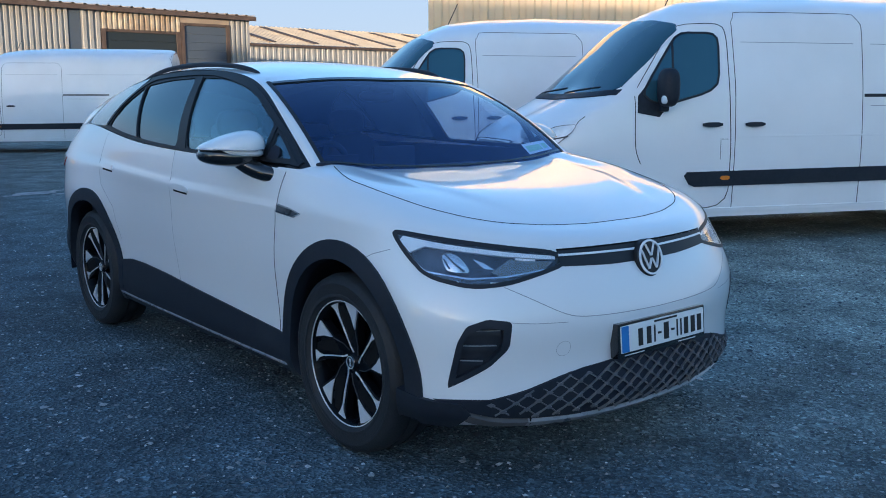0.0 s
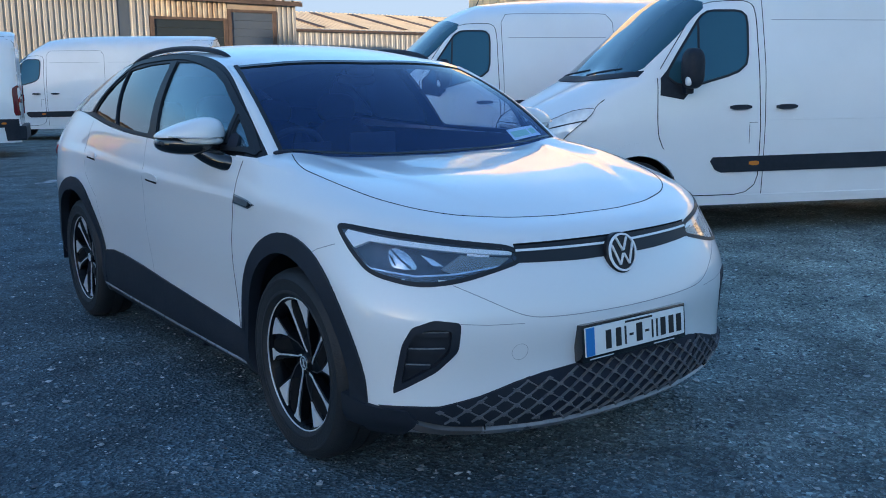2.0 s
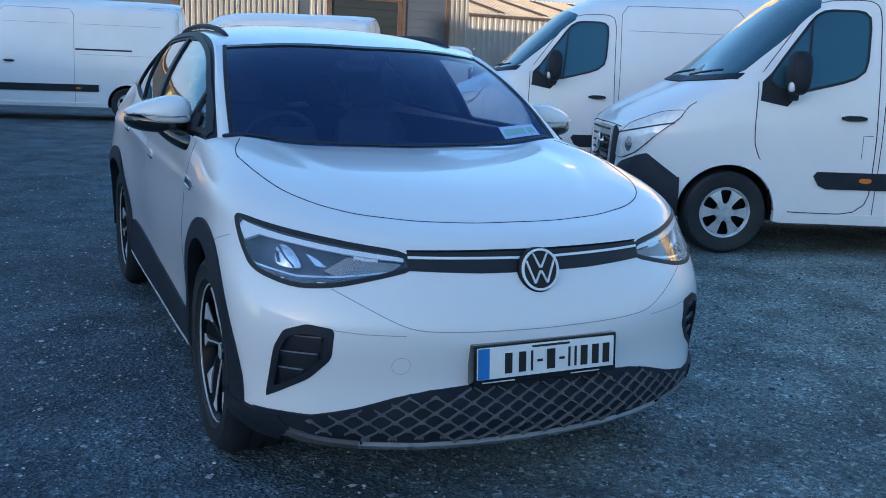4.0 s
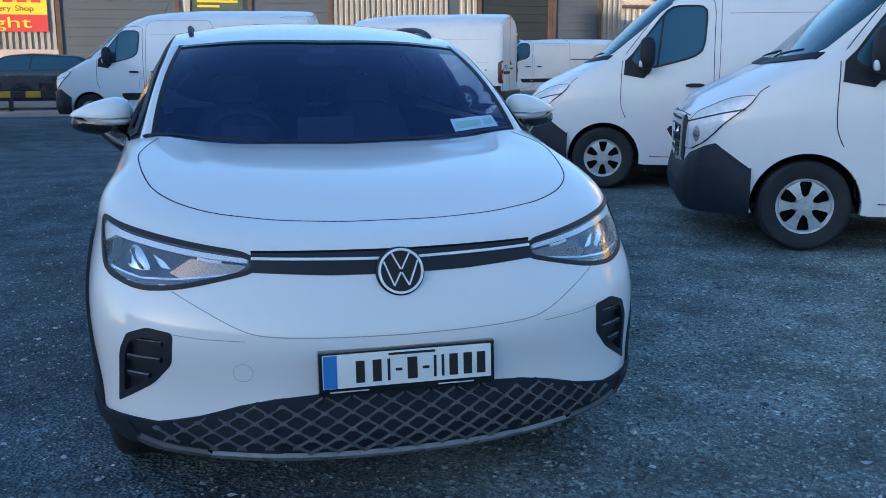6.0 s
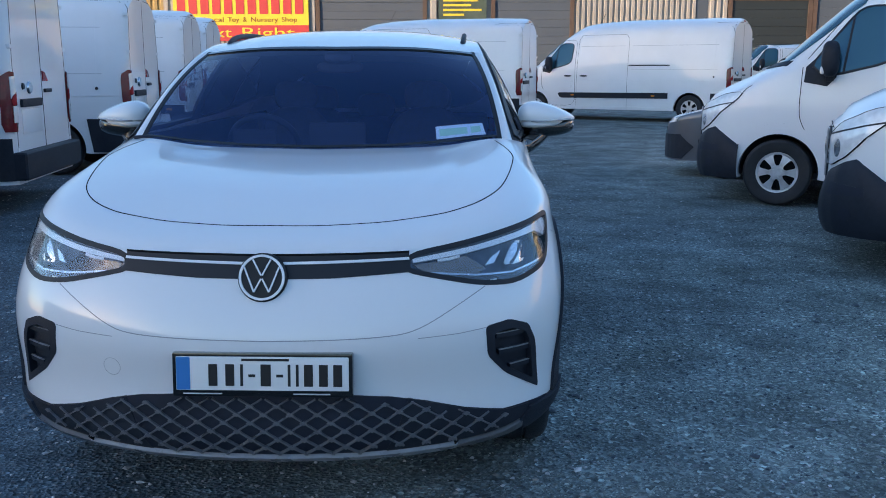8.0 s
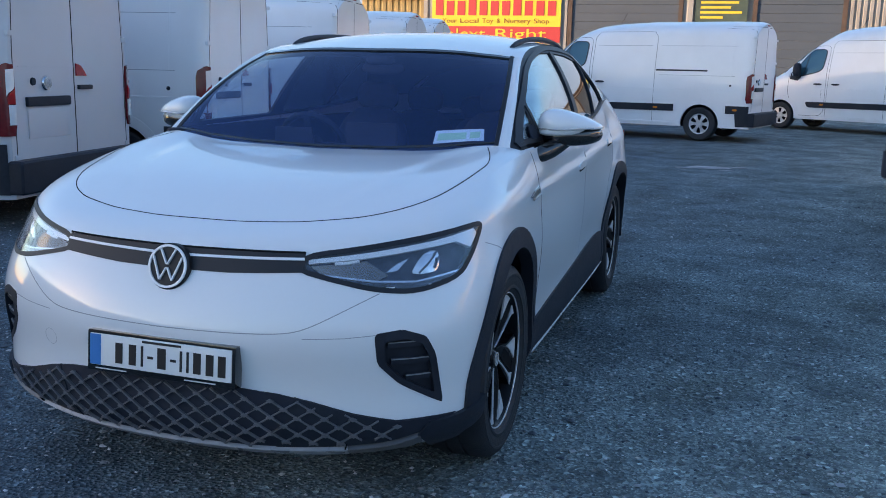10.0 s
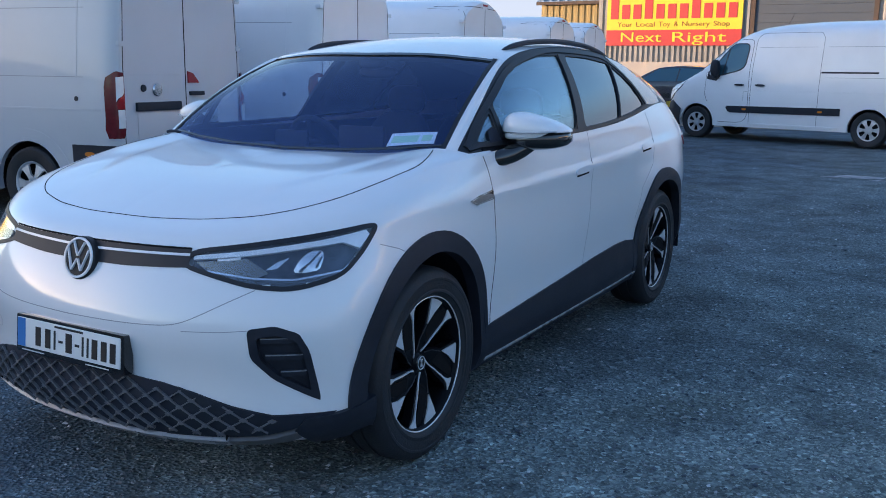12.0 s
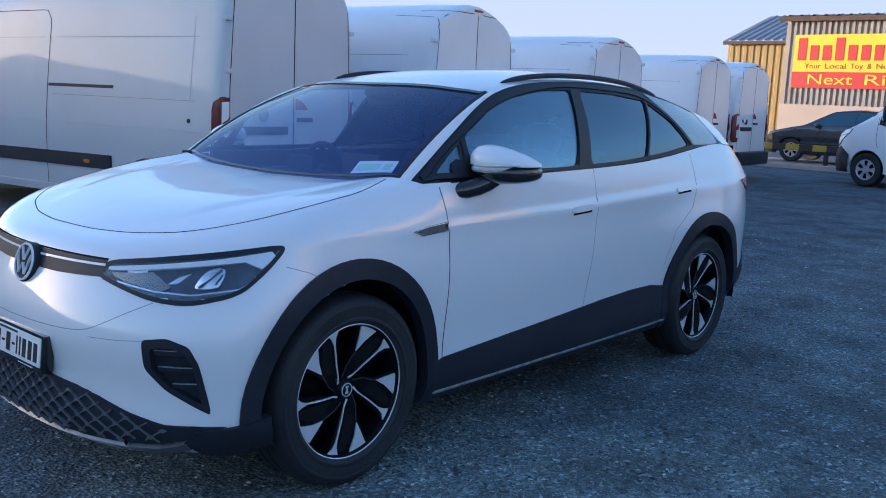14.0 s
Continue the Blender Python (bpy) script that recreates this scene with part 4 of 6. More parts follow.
pair("frame_tip", grid_mesh(tip, lambda c: c[1] < -.89 and c[2] < 1.114 + (-.885 - c[1]) * .85, mirror=False), TRIM, car, "black foot of the window surround")
skirt = np.stack([foot[:, 0] + np.array((.019, 0, -.020)), foot[:, 0] + np.array((.006, 0, -.001))], axis=1)
pair("pillar_base", grid_mesh(np.concatenate([skirt[:1] + np.array((-.004, -.03, 0)), skirt]), mirror=False), WHITE, car, "white foot of the windscreen pillar")
pair("roof_gutter", grid_mesh(side_points()[:70, 13:] - np.array((.002, 0, .001)), mirror=False), TRIM, car, "black strip beside the roof edge")
pair("window_frame", SKIN.patch(frame_low + frame_up, X, .0, .012, .045, holes=panes), TRIM, car, "black window surround")
part("tailgate", grid_mesh(tail_points()), GLASS_VAN, car, "dark rear window")
windscreen = part("windscreen", grid_mesh(screen_points()), GLASS_WS, car, "tinted windscreen reflecting the sky")
windscreen.visible_shadow = False

# black border of the windscreen
scr = screen_points()
part("windscreen_seal", SKIN.strip([(-.735, -1.015, 1.13), (-.55, -1.055, 1.11), (-.3, -1.082, 1.095), (0, -1.092, 1.09), (.3, -1.082, 1.095), (.55, -1.055, 1.11), (.735, -1.015, 1.13)], (0, .6, -.8), .013, .002, .006), GLOSSBLACK, car)
part("windscreen_seal", SKIN.strip([(-.62, -.405, 1.468), (-.5, -.447, 1.480), (0, -.492, 1.490), (.5, -.447, 1.480), (.62, -.405, 1.468)], (0, .6, -.8), .03, .006, .010), GLOSSBLACK, car)
edge_line = [tuple(scr[-1, j] + np.array((-.010, 0, 0))) for j in range(0, 21, 4)]
pair("pillar_seal", SKIN.strip(edge_line, (-.3, .6, -.75), .020, .0035, .006), TRIM, car)

# side glass and trims
for nm, w in (("front_window", WIN_FRONT), ("quarter_window", WIN_QUARTER), ("rear_window", WIN_REAR), ("third_window", WIN_THIRD)):
    mid_w = (sum(p[0] for p in w) / len(w), sum(p[1] for p in w) / len(w))
    out = [(.9, mid_w[0] + (q.x - mid_w[0]) * 1.03, mid_w[1] + (q.y - mid_w[1]) * 1.03) for q in rounded([(*p, 0) for p in w], 1, .07)]
    for ob in pair(nm, SKIN.patch(out, X, -.005, .004, .05), GLASS_REAR if nm in ("rear_window", "third_window") else GLASS_SIDE, car, "tinted side glass"):
        ob.visible_shadow = False
pair("belt_trim", SKIN.strip([(.83, -.970, 1.116), (.86, -.90, 1.127), (.86, -.6, 1.136), (.86, 0, 1.145), (.86, .5, 1.162), (.84, .95, 1.194), (.82, 1.2, 1.220), (.8, 1.33, 1.238)], X, .020, .006, .010), TRIM, car)
pair("door_pillar", SKIN.patch([(.8, .050, 1.150), (.8, .150, 1.156), (.7, .275, 1.512), (.7, .210, 1.512)], X, .004, .008, .05), TRIM, car)
pair("window_divider", SKIN.strip([(.85, .738, 1.19), (.7, .940, 1.48)], X, .015, .005, .008), TRIM, car)
pair("quarter_divider", SKIN.strip([(.85, -.73, 1.15), (.8, -.698, 1.27)], X, .024, .005, .008), TRIM, car)
pair("rear_pillar", SKIN.patch([(.8, 1.335, 1.240), (.7, 1.225, 1.352), (.65, 1.09, 1.448), (.63, .97, 1.518), (.6, 1.385, 1.466), (.6, 1.66, 1.412), (.65, 1.69, 1.335), (.7, 1.765, 1.248), (.78, 1.55, 1.240)], X, .004, .008, .04), PILLARGREY, car, "dark grey rear pillar trim")
pair("spoiler_side", SKIN.patch([(.7, 1.767, 1.240), (.66, 1.695, 1.333), (.62, 1.665, 1.410), (.6, 1.64, 1.428), (.57, 1.935, 1.386), (.65, 1.945, 1.31), (.74, 1.945, 1.230)], X, .006, .014, .04), WHITE, car)
arch_line = [(.81, -.968, 1.124), (.8, -.915, 1.157), (.78, -.82, 1.222), (.74, -.66, 1.312), (.70, -.5, 1.395), (.68, -.3, 1.464), (.66, 0, 1.515), (.65, .3, 1.531), (.64, .7, 1.522), (.63, .92, 1.498), (.65, 1.08, 1.434), (.7, 1.20, 1.350), (.76, 1.32, 1.243)]
pair("roof_arch_trim", SKIN.strip([tuple(v) for v in spline(arch_line, np.linspace(0, 12, 60))], X, .032, .006, .012), TRIM, car, "black arch above the side windows")

# roof rails
rail = [(.575, -.21, 1.515), (.58, -.11, 1.545), (.583, .10, 1.570), (.58, .45, 1.583), (.575, .80, 1.574), (.565, 1.05, 1.549), (.555, 1.22, 1.518), (.55, 1.30, 1.490)]
pair("roof_rail", tube([tuple(v) for v in spline(rail, np.linspace(0, 7, 30))], [.010] + [.013] * 28 + [.010]), PLASTIC, car, "black roof rail")

# lower cladding
arc = [(a, math.cos(radians(a)), math.sin(radians(a))) for a in range(-26, 207, 6)]
for wy, cy, ax in ((-1.3855, -1.405, .475), (1.3855, 1.375, .470)):
    out = [(.9, cy + ax * c, .36 + .502 * s) for a, c, s in arc]
    inn = [(.9, cy + (ax - .065) * c, .36 + .428 * s) for a, c, s in reversed(arc)]
    pair("arch_cladding", SKIN.patch(out + inn, X, .010, .05, .03), PLASTIC, car, "black wheel arch cladding")
    well = wheel_arch(.425, .50, .905, wy, .36)
    pair("wheel_well", well, INTERIOR, car)
pair("sill_cladding", SKIN.patch([(.9, -.985, .235), (.9, -.95, .385), (.9, -.90, .404), (.9, -.5, .430), (.9, -.1, .456), (.9, .3, .484), (.9, .6, .498), (.9, .78, .498), (.9, .93, .478), (.9, .962, .30), (.9, 1.0, .25), (.9, .5, .238), (.9, 0, .235)], X, .008, .03, .05), PLASTIC, car, "black sill cladding")
pair("sill_lip", SKIN.strip([(.9, -.95, .268), (.9, 0, .274), (.9, .95, .286)], X, .012, .013, .02), GREYLIP, car)
pair("bumper_corner", SKIN.patch([(.885, -1.755, .372), (.89, -1.87, .352), (.87, -1.92, .345), (.80, -1.99, .338), (.76, -2.0, .30), (.80, -1.93, .235), (.86, -1.83, .222), (.88, -1.74, .23)], (-.75, .66, 0), .016, .04, .02), PLASTIC, car, "black lower bumper corner")

# lower grille with its lattice
GRILLEBAR = mat("grille_plastic", (0.135, 0.14, 0.15), 0.28, vary=0.1, scale=20)
GRILLEDARK = mat("grille_cheek_plastic", (0.12, 0.125, 0.138), 0.30, vary=0.1, scale=20)
grille_up = [(.865, -1.91, .350), (.80, -1.98, .352), (.72, -2.03, .350), (.60, -2.10, .376), (.48, -2.14, .412), (.38, -2.17, .432), (.25, -2.19, .443), (0, -2.2, .447)]
grille_lo = [(0, -2.18, .248), (.3, -2.17, .250), (.55, -2.11, .262), (.70, -2.03, .282), (.80, -1.96, .312)]
right = grille_up[::-1][1:]
outline = [(-x, y, z) for x, y, z in grille_up[:-1]] + [(0, -2.2, .447)] + right + grille_lo[::-1] + [(-x, y, z) for x, y, z in grille_lo[1:]]
part("lower_grille", SKIN.patch(outline, Y, .005, .02, .022), INTERIOR, car, "black lower grille")


def grille_top_at(x):
    return float(np.interp(abs(x), [p[0] for p in grille_up[::-1]], [p[2] for p in grille_up[::-1]]))


def grille_low_at(x):
    return float(np.interp(abs(x), [p[0] for p in grille_lo] + [.865], [p[2] for p in grille_lo] + [.345]))


pair("grille_cheek", SKIN.patch([tuple(v) for v in [(.43, -2.15, .424), (.48, -2.14, .410), (.60, -2.10, .374), (.72, -2.03, .348), (.80, -1.98, .349), (.80, -1.96, .314), (.70, -2.03, .284), (.55, -2.11, .264), (.36, -2.16, .254), (.40, -2.15, .34)]], Y, .008, .02, .022), PLASTIC, car, "closed dark lattice cheek")
for slope in (1, -1):
    for k in range(-16, 17):
        seg = []
        for t in np.linspace(-.14, .14, 15):
            x, z = k * .080 + slope * t * 1.55, .334 + t
            if abs(x) < .79 and grille_low_at(x) + .004 < z < grille_top_at(x) - .004:
                seg.append((x, -2.2, z))
        if len(seg) > 2:
            part("lattice_bar", SKIN.strip(seg, Y, .0050, .015, .02, .03), GRILLEBAR if abs(seg[len(seg) // 2][0]) < .46 else GRILLEDARK, car)
# flat lozenges where the bars cross
for row in range(-6, 7):
    for k in range(-20, 21):
        x, z = k * .040, .334 + row * .040 / 1.55
        if (k + row) % 2 == 0 and abs(x) < .77 and grille_low_at(x) + .010 < z < grille_top_at(x) - .010:
            part("lattice_node", SKIN.patch([(x - .0125, -2.2, z), (x, -2.2, z - .0065), (x + .0125, -2.2, z), (x, -2.2, z + .0065)], Y, .0165, .006, .05), GRILLEBAR if abs(x) < .46 else GRILLEDARK, car, smooth=False)
lip_u = [(-.815, -1.955, .312), (-.73, -2.02, .272), (-.55, -2.11, .248), (-.3, -2.17, .238), (0, -2.18, .234)]
lip = lip_u + [(-x, y, z) for x, y, z in lip_u[-2::-1]]
lip_line = [tuple(v) for v in spline(lip, np.linspace(0, 8, 60))]
part("lip", SKIN.strip([q for q in lip_line if abs(q[0]) < .58], Y, .046, .017, .05), GREYLIP, car, "pale grey front lip")
pair("lip_end", SKIN.strip([q for q in lip_line if .555 < q[0] < .785], Y, .043, .016, .05), LIPDARK, car, "darker grey lip end")
pair("lip_joint", SKIN.strip([(.545, -2.11, .224), (.575, -2.10, .276)], Y, .004, .0175, .01), SEAM, car)

# bumper intakes
intake = [tuple(v) for v in rounded(INTAKE, 2, .11)]
pair("intake", SKIN.patch(intake, INTAKE_WAY, -.022, .006, .03), PLASTIC, car, "black corner air intake")
pair("intake_rim", SKIN.patch(intake, INTAKE_WAY, .002, .03, .02, holes=[[tuple(v) for v in shrunk(intake, .74)]]), PLASTIC, car, "black intake surround")
for z, x0, x1 in ((.590, .688, .790), (.535, .700, .805), (.480, .748, .812)):
    pair("intake_slat", SKIN.patch([(x0, -2.05, z + .010), (x1, -2.0, z + .012), (x1, -2.0, z - .004), (x0, -2.05, z - .006)], INTAKE_WAY, -.006, .018, .03), PLASTIC, car)
    # pale strip paints the highlight along the slat's upper edge
    pair("slat_highlight", SKIN.strip([(x0, -2.05, z + .010), (x1, -2.0, z + .012)], INTAKE_WAY, .0025, -.005, .006), GREYLIP, car)

# headlamps
lamp = [tuple(v) for v in rounded(HEADLAMP, 2, .2)]
inner = [tuple(p) for p in inset(lamp, .014)]
pair("lamp_rim", SKIN.patch(lamp, LAMP_WAY, .003, .03, .02, holes=[inner]), TRIM, car, "black headlamp surround")
pair("lamp_housing", SKIN.patch([tuple(_mid.lerp(Vector(p), 1.02)) for p in lamp], LAMP_WAY, -.055, .004, .03), LAMPINNER, car)
drl = [(.44, -2.09, .838), (.60, -2.0, .860), (.76, -1.86, .888), (.855, -1.73, .912), (.864, -1.72, .896), (.852, -1.76, .858), (.815, -1.80, .880), (.74, -1.88, .868), (.60, -2.0, .845), (.44, -2.09, .826)]
pair("daylight_strip", SKIN.patch(drl, LAMP_WAY, -.003, .014, .02), DRL, car, "white daytime light strip")
low_edge = [(.42, -2.12, .800), (.50, -2.10, .780), (.62, -2.02, .750), (.72, -1.93, .742), (.83, -1.82, .778), (.866, -1.755, .845)]
bezel = [tuple(Vector(p) + Vector((0, 0, dz))) for p, dz in zip(low_edge, (.006, .016, .030, .034, .020, .0))]
pair("lamp_bezel", SKIN.patch([tuple(Vector(p) + Vector((0, 0, .006))) for p in low_edge] + bezel[::-1], LAMP_WAY, -.006, .03, .02), GLOSSBLACK, car, "black lower lamp bezel")
pair("bezel_edge", SKIN.strip(bezel[1:5] + [(.852, -1.78, .830)], LAMP_WAY, .007, -.004, .006), REFLECTOR, car, "silver rail along the lamp bezel")
leaf = [(.735, -1.965, .805), (.748, -1.945, .836), (.763, -1.925, .855), (.778, -1.89, .866), (.794, -1.875, .860), (.803, -1.89, .832), (.799, -1.905, .806), (.768, -1.94, .799)]
pair("reflector_bowl", SKIN.patch([tuple(v) for v in rounded(leaf, 1, .2)], LAMP_WAY, -.012, .006, .012, dent=lambda a, b: -5 * (a * a + b * b)), REFLECTOR, car, "chromed reflector bowl")
for line, w2 in (([(.752, -1.95, .802), (.772, -1.92, .826), (.788, -1.885, .858)], .007), ([(.790, -1.91, .812), (.797, -1.89, .842)], .006)):
    pair("reflector_fin", SKIN.strip(line, LAMP_WAY, w2, -.009, .006), LAMPINNER, car, "dark fin in the reflector")
shard = [(.660, -2.006, .806), (.690, -1.985, .810), (.718, -1.955, .843), (.690, -1.985, .829)]
pair("inner_shard", SKIN.patch(shard, LAMP_WAY, -.012, .006, .012), REFLECTOR, car, "chromed lamp shard")
facet = [(.450, -2.1, .822), (.52, -2.06, .829), (.60, -2.02, .838), (.655, -1.98, .800), (.622, -2.0, .787), (.55, -2.06, .790), (.48, -2.09, .802)]
pair("inner_wedge", SKIN.patch(facet, LAMP_WAY, -.020, .006, .02, dent=lambda a, b: .3 * b), LAMPFACET, car, "dull mirrored inner lamp facet")
pair("facet_streak", SKIN.strip([(.515, -2.065, .830), (.55, -2.05, .832), (.585, -2.035, .838)], LAMP_WAY, .010, -.007, .004), DRL, car)
pair("side_amber", SKIN.patch([(.868, -1.748, .850), (.874, -1.736, .862), (.862, -1.782, .800), (.852, -1.788, .806)], LAMP_WAY, -.004, .008, .03), AMBER, car, "amber side reflector")
for ob in pair("lamp_lens", SKIN.patch(inner, LAMP_WAY, .002, .003, .03), GLASS_LAMP, car, "clear headlamp lens"):
    ob.visible_shadow = False

# bar between the headlamps, badge
bar = [(-.43, -2.12, .854), (0, -2.13, .850), (.43, -2.12, .854), (.43, -2.12, .800), (.2, -2.15, .788), (0, -2.15, .785), (-.2, -2.15, .788), (-.43, -2.12, .800)]
part("nose_bar", SKIN.patch(bar, Y, .003, .02, .04), TRIM, car, "gloss black bar between the headlamps")
part("light_line", SKIN.strip([(-.43, -2.1, .838), (0, -2.13, .828), (.43, -2.1, .838)], Y, .010, .006, .006), DRL, car, "thin white light line")
part("nose_seal", SKIN.strip([(-.43, -2.1, .857), (0, -2.13, .853), (.43, -2.1, .857)], Y, .006, .005, .008), SEAM, car)
badge = new("badge")
badge.parent = car
bl = SKIN.drop((0, -2.2, .793), Y)[0]
badge.matrix_basis = Matrix.Translation(bl + Vector((0, -.012, 0))) @ Matrix.Rotation(radians(-14), 4, "X")
part("disc", lathe([(0.0, -.010), (.066, -.010), (.073, -.004), (.074, .02)], 48, "Y"), BADGEBLACK, badge, "round black badge")
part("ring", lathe([(.0605, -.010), (.061, -.015), (.0680, -.015), (.0685, -.009)], 48, "Y"), DRL, badge, "pale ring")
for x0, z0, x1, z1 in ((-.0265, .053, -.0015, .006), (.0265, .053, .0015, .006), (-.0515, .030, -.0225, -.043), (.0515, .030, .0225, -.043), (-.0225, -.043, -.0015, -.004), (.0225, -.043, .0015, -.004)):
    a, b = Vector((x0, -.0125, z0)), Vector((x1, -.0125, z1))
    bm = boxed(-.0052, -.0022, -.5, .0052, .0022, .5)
    ob = part("badge_bar", bm, DRL, badge)
    ln = (b - a).length
    ob.matrix_basis = Matrix.Translation((a + b) / 2) @ (b - a).to_track_quat("Z", "Y").to_matrix().to_4x4() @ Matrix.Diagonal((1, 1, ln, 1))

# joints between panels
hood_edge = [(0, -2.003, .921), (.14, -1.999, .921), (.245, -1.984, .924), (.345, -1.964, .928), (.437, -1.931, .934), (.522, -1.896, .945), (.592, -1.850, .96), (.653, -1.788, .975), (.710, -1.69, 1.0),
             (.741, -1.58, 1.02), (.760, -1.476, 1.044), (.772, -1.38, 1.06), (.777, -1.315, 1.072), (.772, -1.262, 1.083), (.754, -1.185, 1.097), (.715, -1.075, 1.113)]
hood_edge = [tuple(v) for v in spline(hood_edge, np.linspace(0, 15, 70))]
pair("bonnet_joint", SKIN.strip(hood_edge, (0, .35, -.94), .0045, .001, .004, .02), SEAM, car)
seam = [(0, -2.2, .614), (.2, -2.2, .617), (.36, -2.19, .623), (.46, -2.16, .640), (.56, -2.12, .690), (.66, -2.03, .745)]
pair("bumper_joint", SKIN.strip([tuple(v) for v in spline(seam, np.linspace(0, 5, 24))], Y, .0035, .0006, .004), FINESEAM, car)
pair("wing_joint", SKIN.strip([(.868, -1.70, .86), (.90, -1.62, .835), (.91, -1.58, .815)], X, .0035, .0006, .004), FINESEAM, car)
pair("door_joint", SKIN.strip([(.9, -.90, .405), (.9, -.895, .70), (.9, -.89, .93), (.9, -.90, 1.0), (.87, -.915, 1.10)], X, .0045, .0008, .004), SEAM, car)
pair("door_joint", SKIN.strip([(.9, .12, .44), (.9, .16, .70), (.9, .185, .95), (.87, .175, 1.14)], X, .0035, .0006, .004), FINESEAM, car)
pair("door_joint", SKIN.strip([(.9, .90, .60), (.9, .98, .78), (.9, 1.18, .90), (.88, 1.26, 1.05), (.84, 1.26, 1.21)], X, .0035, .0008, .004), FINESEAM, car)
# grey strip stands for the shading along the crease beside the intake
pair("crease_shade", SKIN.strip([(.672, -2.09, .627), (.58, -2.13, .617), (.46, -2.16, .612)], Y, .0025, .0006, .003), FINESEAM, car)
part("tow_cover", SKIN.strip([(-.47 + .028 * math.cos(radians(a)), -2.17, .515 + .028 * math.sin(radians(a))) for a in range(0, 360, 20)], Y, .0014, .0003, .002, .02, closed=True), FINESEAM, car)

# handles, flank spears
for y, z in ((.05, .952), (1.09, 1.003)):
    pair("door_handle", SKIN.patch([tuple(v) for v in rounded([(.9, y - .095, z - .014), (.9, y + .095, z - .005), (.9, y + .09, z + .024), (.9, y - .09, z + .014)], 2, .2)], X, .007, .012, .03), WHITE, car, "white flush door handle")
    pair("handle_recess", SKIN.patch([(.9, y - .075, z - .024), (.9, y + .075, z - .016), (.9, y + .075, z - .006), (.9, y - .075, z - .015)], X, .003, .006, .04), SEAM, car)
spear = [(.9, -1.105, .933), (.9, -1.05, .913), (.9, -.90, .922), (.9, -.90, .958), (.9, -1.02, .948)]
pair("flank_spear", SKIN.patch(spear, X, .004, .008, .03), GLOSSBLACK, car, "slim gloss black flank trim")
pair("spear_edge", SKIN.strip([(.9, -1.10, .931), (.9, -1.048, .917), (.9, -.905, .926)], X, .005, .006, .006), CHROME, car, "chrome edge")
pair("spear_edge", SKIN.strip([(.9, -1.09, .934), (.9, -1.02, .945), (.9, -.905, .954)], X, .003, .006, .006), CHROME, car, "chrome edge")

# mirrors
MX, MW = .835, .25     # inner edge and width of the mirror head


def mirror_bend(bm, low=None, taper=True):
    for v in bm.verts:
        u = (v.co.x - MX) / MW
        v.co.y += .075 * u * u + .035
        if not taper:
            v.co.z += .014 * u
            continue
        v.co.z = 1.195 + (v.co.z - 1.195) * (1.10 - .74 * min(1.0, max(0, u)) ** 1.35) - .012 * u
        if low is not None:
            v.co.z = max(v.co.z, low)
    return bm


pair("mirror_shell", mirror_bend(blob(.958, -.70, 1.195, .132, .098, .076, 2.4, 28, 18), 1.180), WHITE, car, "white door mirror shell")
pair("mirror_base", mirror_bend(blob(.966, -.690, 1.140, .122, .090, .044, 2.6), None, False), GLOSSBLACK, car, "black mirror underside")
pair("mirror_lower_shell", mirror_bend(blob(.942, -.703, 1.162, .106, .084, .024, 2.6), None, False), WHITE, car, "white lower edge of the mirror shell")
pair("mirror_indicator", mirror_bend(blob(.972, -.714, 1.172, .100, .090, .006, 3.2), None, False), MIRRORLENS, car, "clear indicator strip")
pair("mirror_arm", tube([(.945, -.665, 1.128), (.915, -.69, 1.108), (.888, -.722, 1.090), (.864, -.762, 1.077), (.846, -.805, 1.071), (.838, -.835, 1.070)], [.030, .037, .039, .038, .033, .014], 16), GLOSSBLACK, car, "black mirror foot")
pair("mirror_sail", SKIN.patch([(.84, -.815, 1.132), (.84, -.735, 1.132), (.83, -.733, 1.160), (.83, -.742, 1.186), (.83, -.768, 1.196), (.83, -.795, 1.186), (.84, -.812, 1.160)], X, .003, .006, .02), INTERIOR, car, "black inner mirror cover")

# wipers, cowl
part("wiper_pivot", blob(-.735, -1.035, 1.124, .040, .016, .010), INTERIOR, car)

# number plate
plate = new("number_plate")
plate.parent = car
plate.matrix_basis = Matrix.Translation((0.006, -2.233, .516)) @ Matrix.Rotation(radians(-5), 4, "X")
part("plate_holder", boxed(-.267, -.012, -.066, .267, .03, .066, .008), GLOSSBLACK, plate, "black plate holder")
part("plate", boxed(-.255, -.016, -.046, .255, -.008, .055, .004), PLATEWHITE, plate, "white registration plate")
part("plate_band", boxed(-.253, -.0175, -.044, -.213, -.010, .053), PLATEBLUE, plate, "blue band")
for x0, x1 in ((-.158, -.132), (-.108, -.082), (-.064, -.056), (-.04, -.02), (-.004, .026), (.042, .062), (.076, .084), (.100, .108), (.124, .150), (.168, .194), (.210, .236)):
    thin = abs(x1 - x0 - .02) < 1e-6
    part("plate_bar", boxed(x0, -.0178, -.005 if thin else -.032, x1, -.0105, .003 if thin else .033), INK, plate, smooth=False)
part("small_print", boxed(-.06, -.0178, .043, .08, -.0105, .050), INK, plate, smooth=False)
part("small_print", boxed(-.235, -.0135, -.058, -.12, -.010, -.0545), TEXTGREY, plate, smooth=False)
part("small_print", boxed(.09, -.0135, -.058, .20, -.010, -.0545), TEXTGREY, plate, smooth=False)

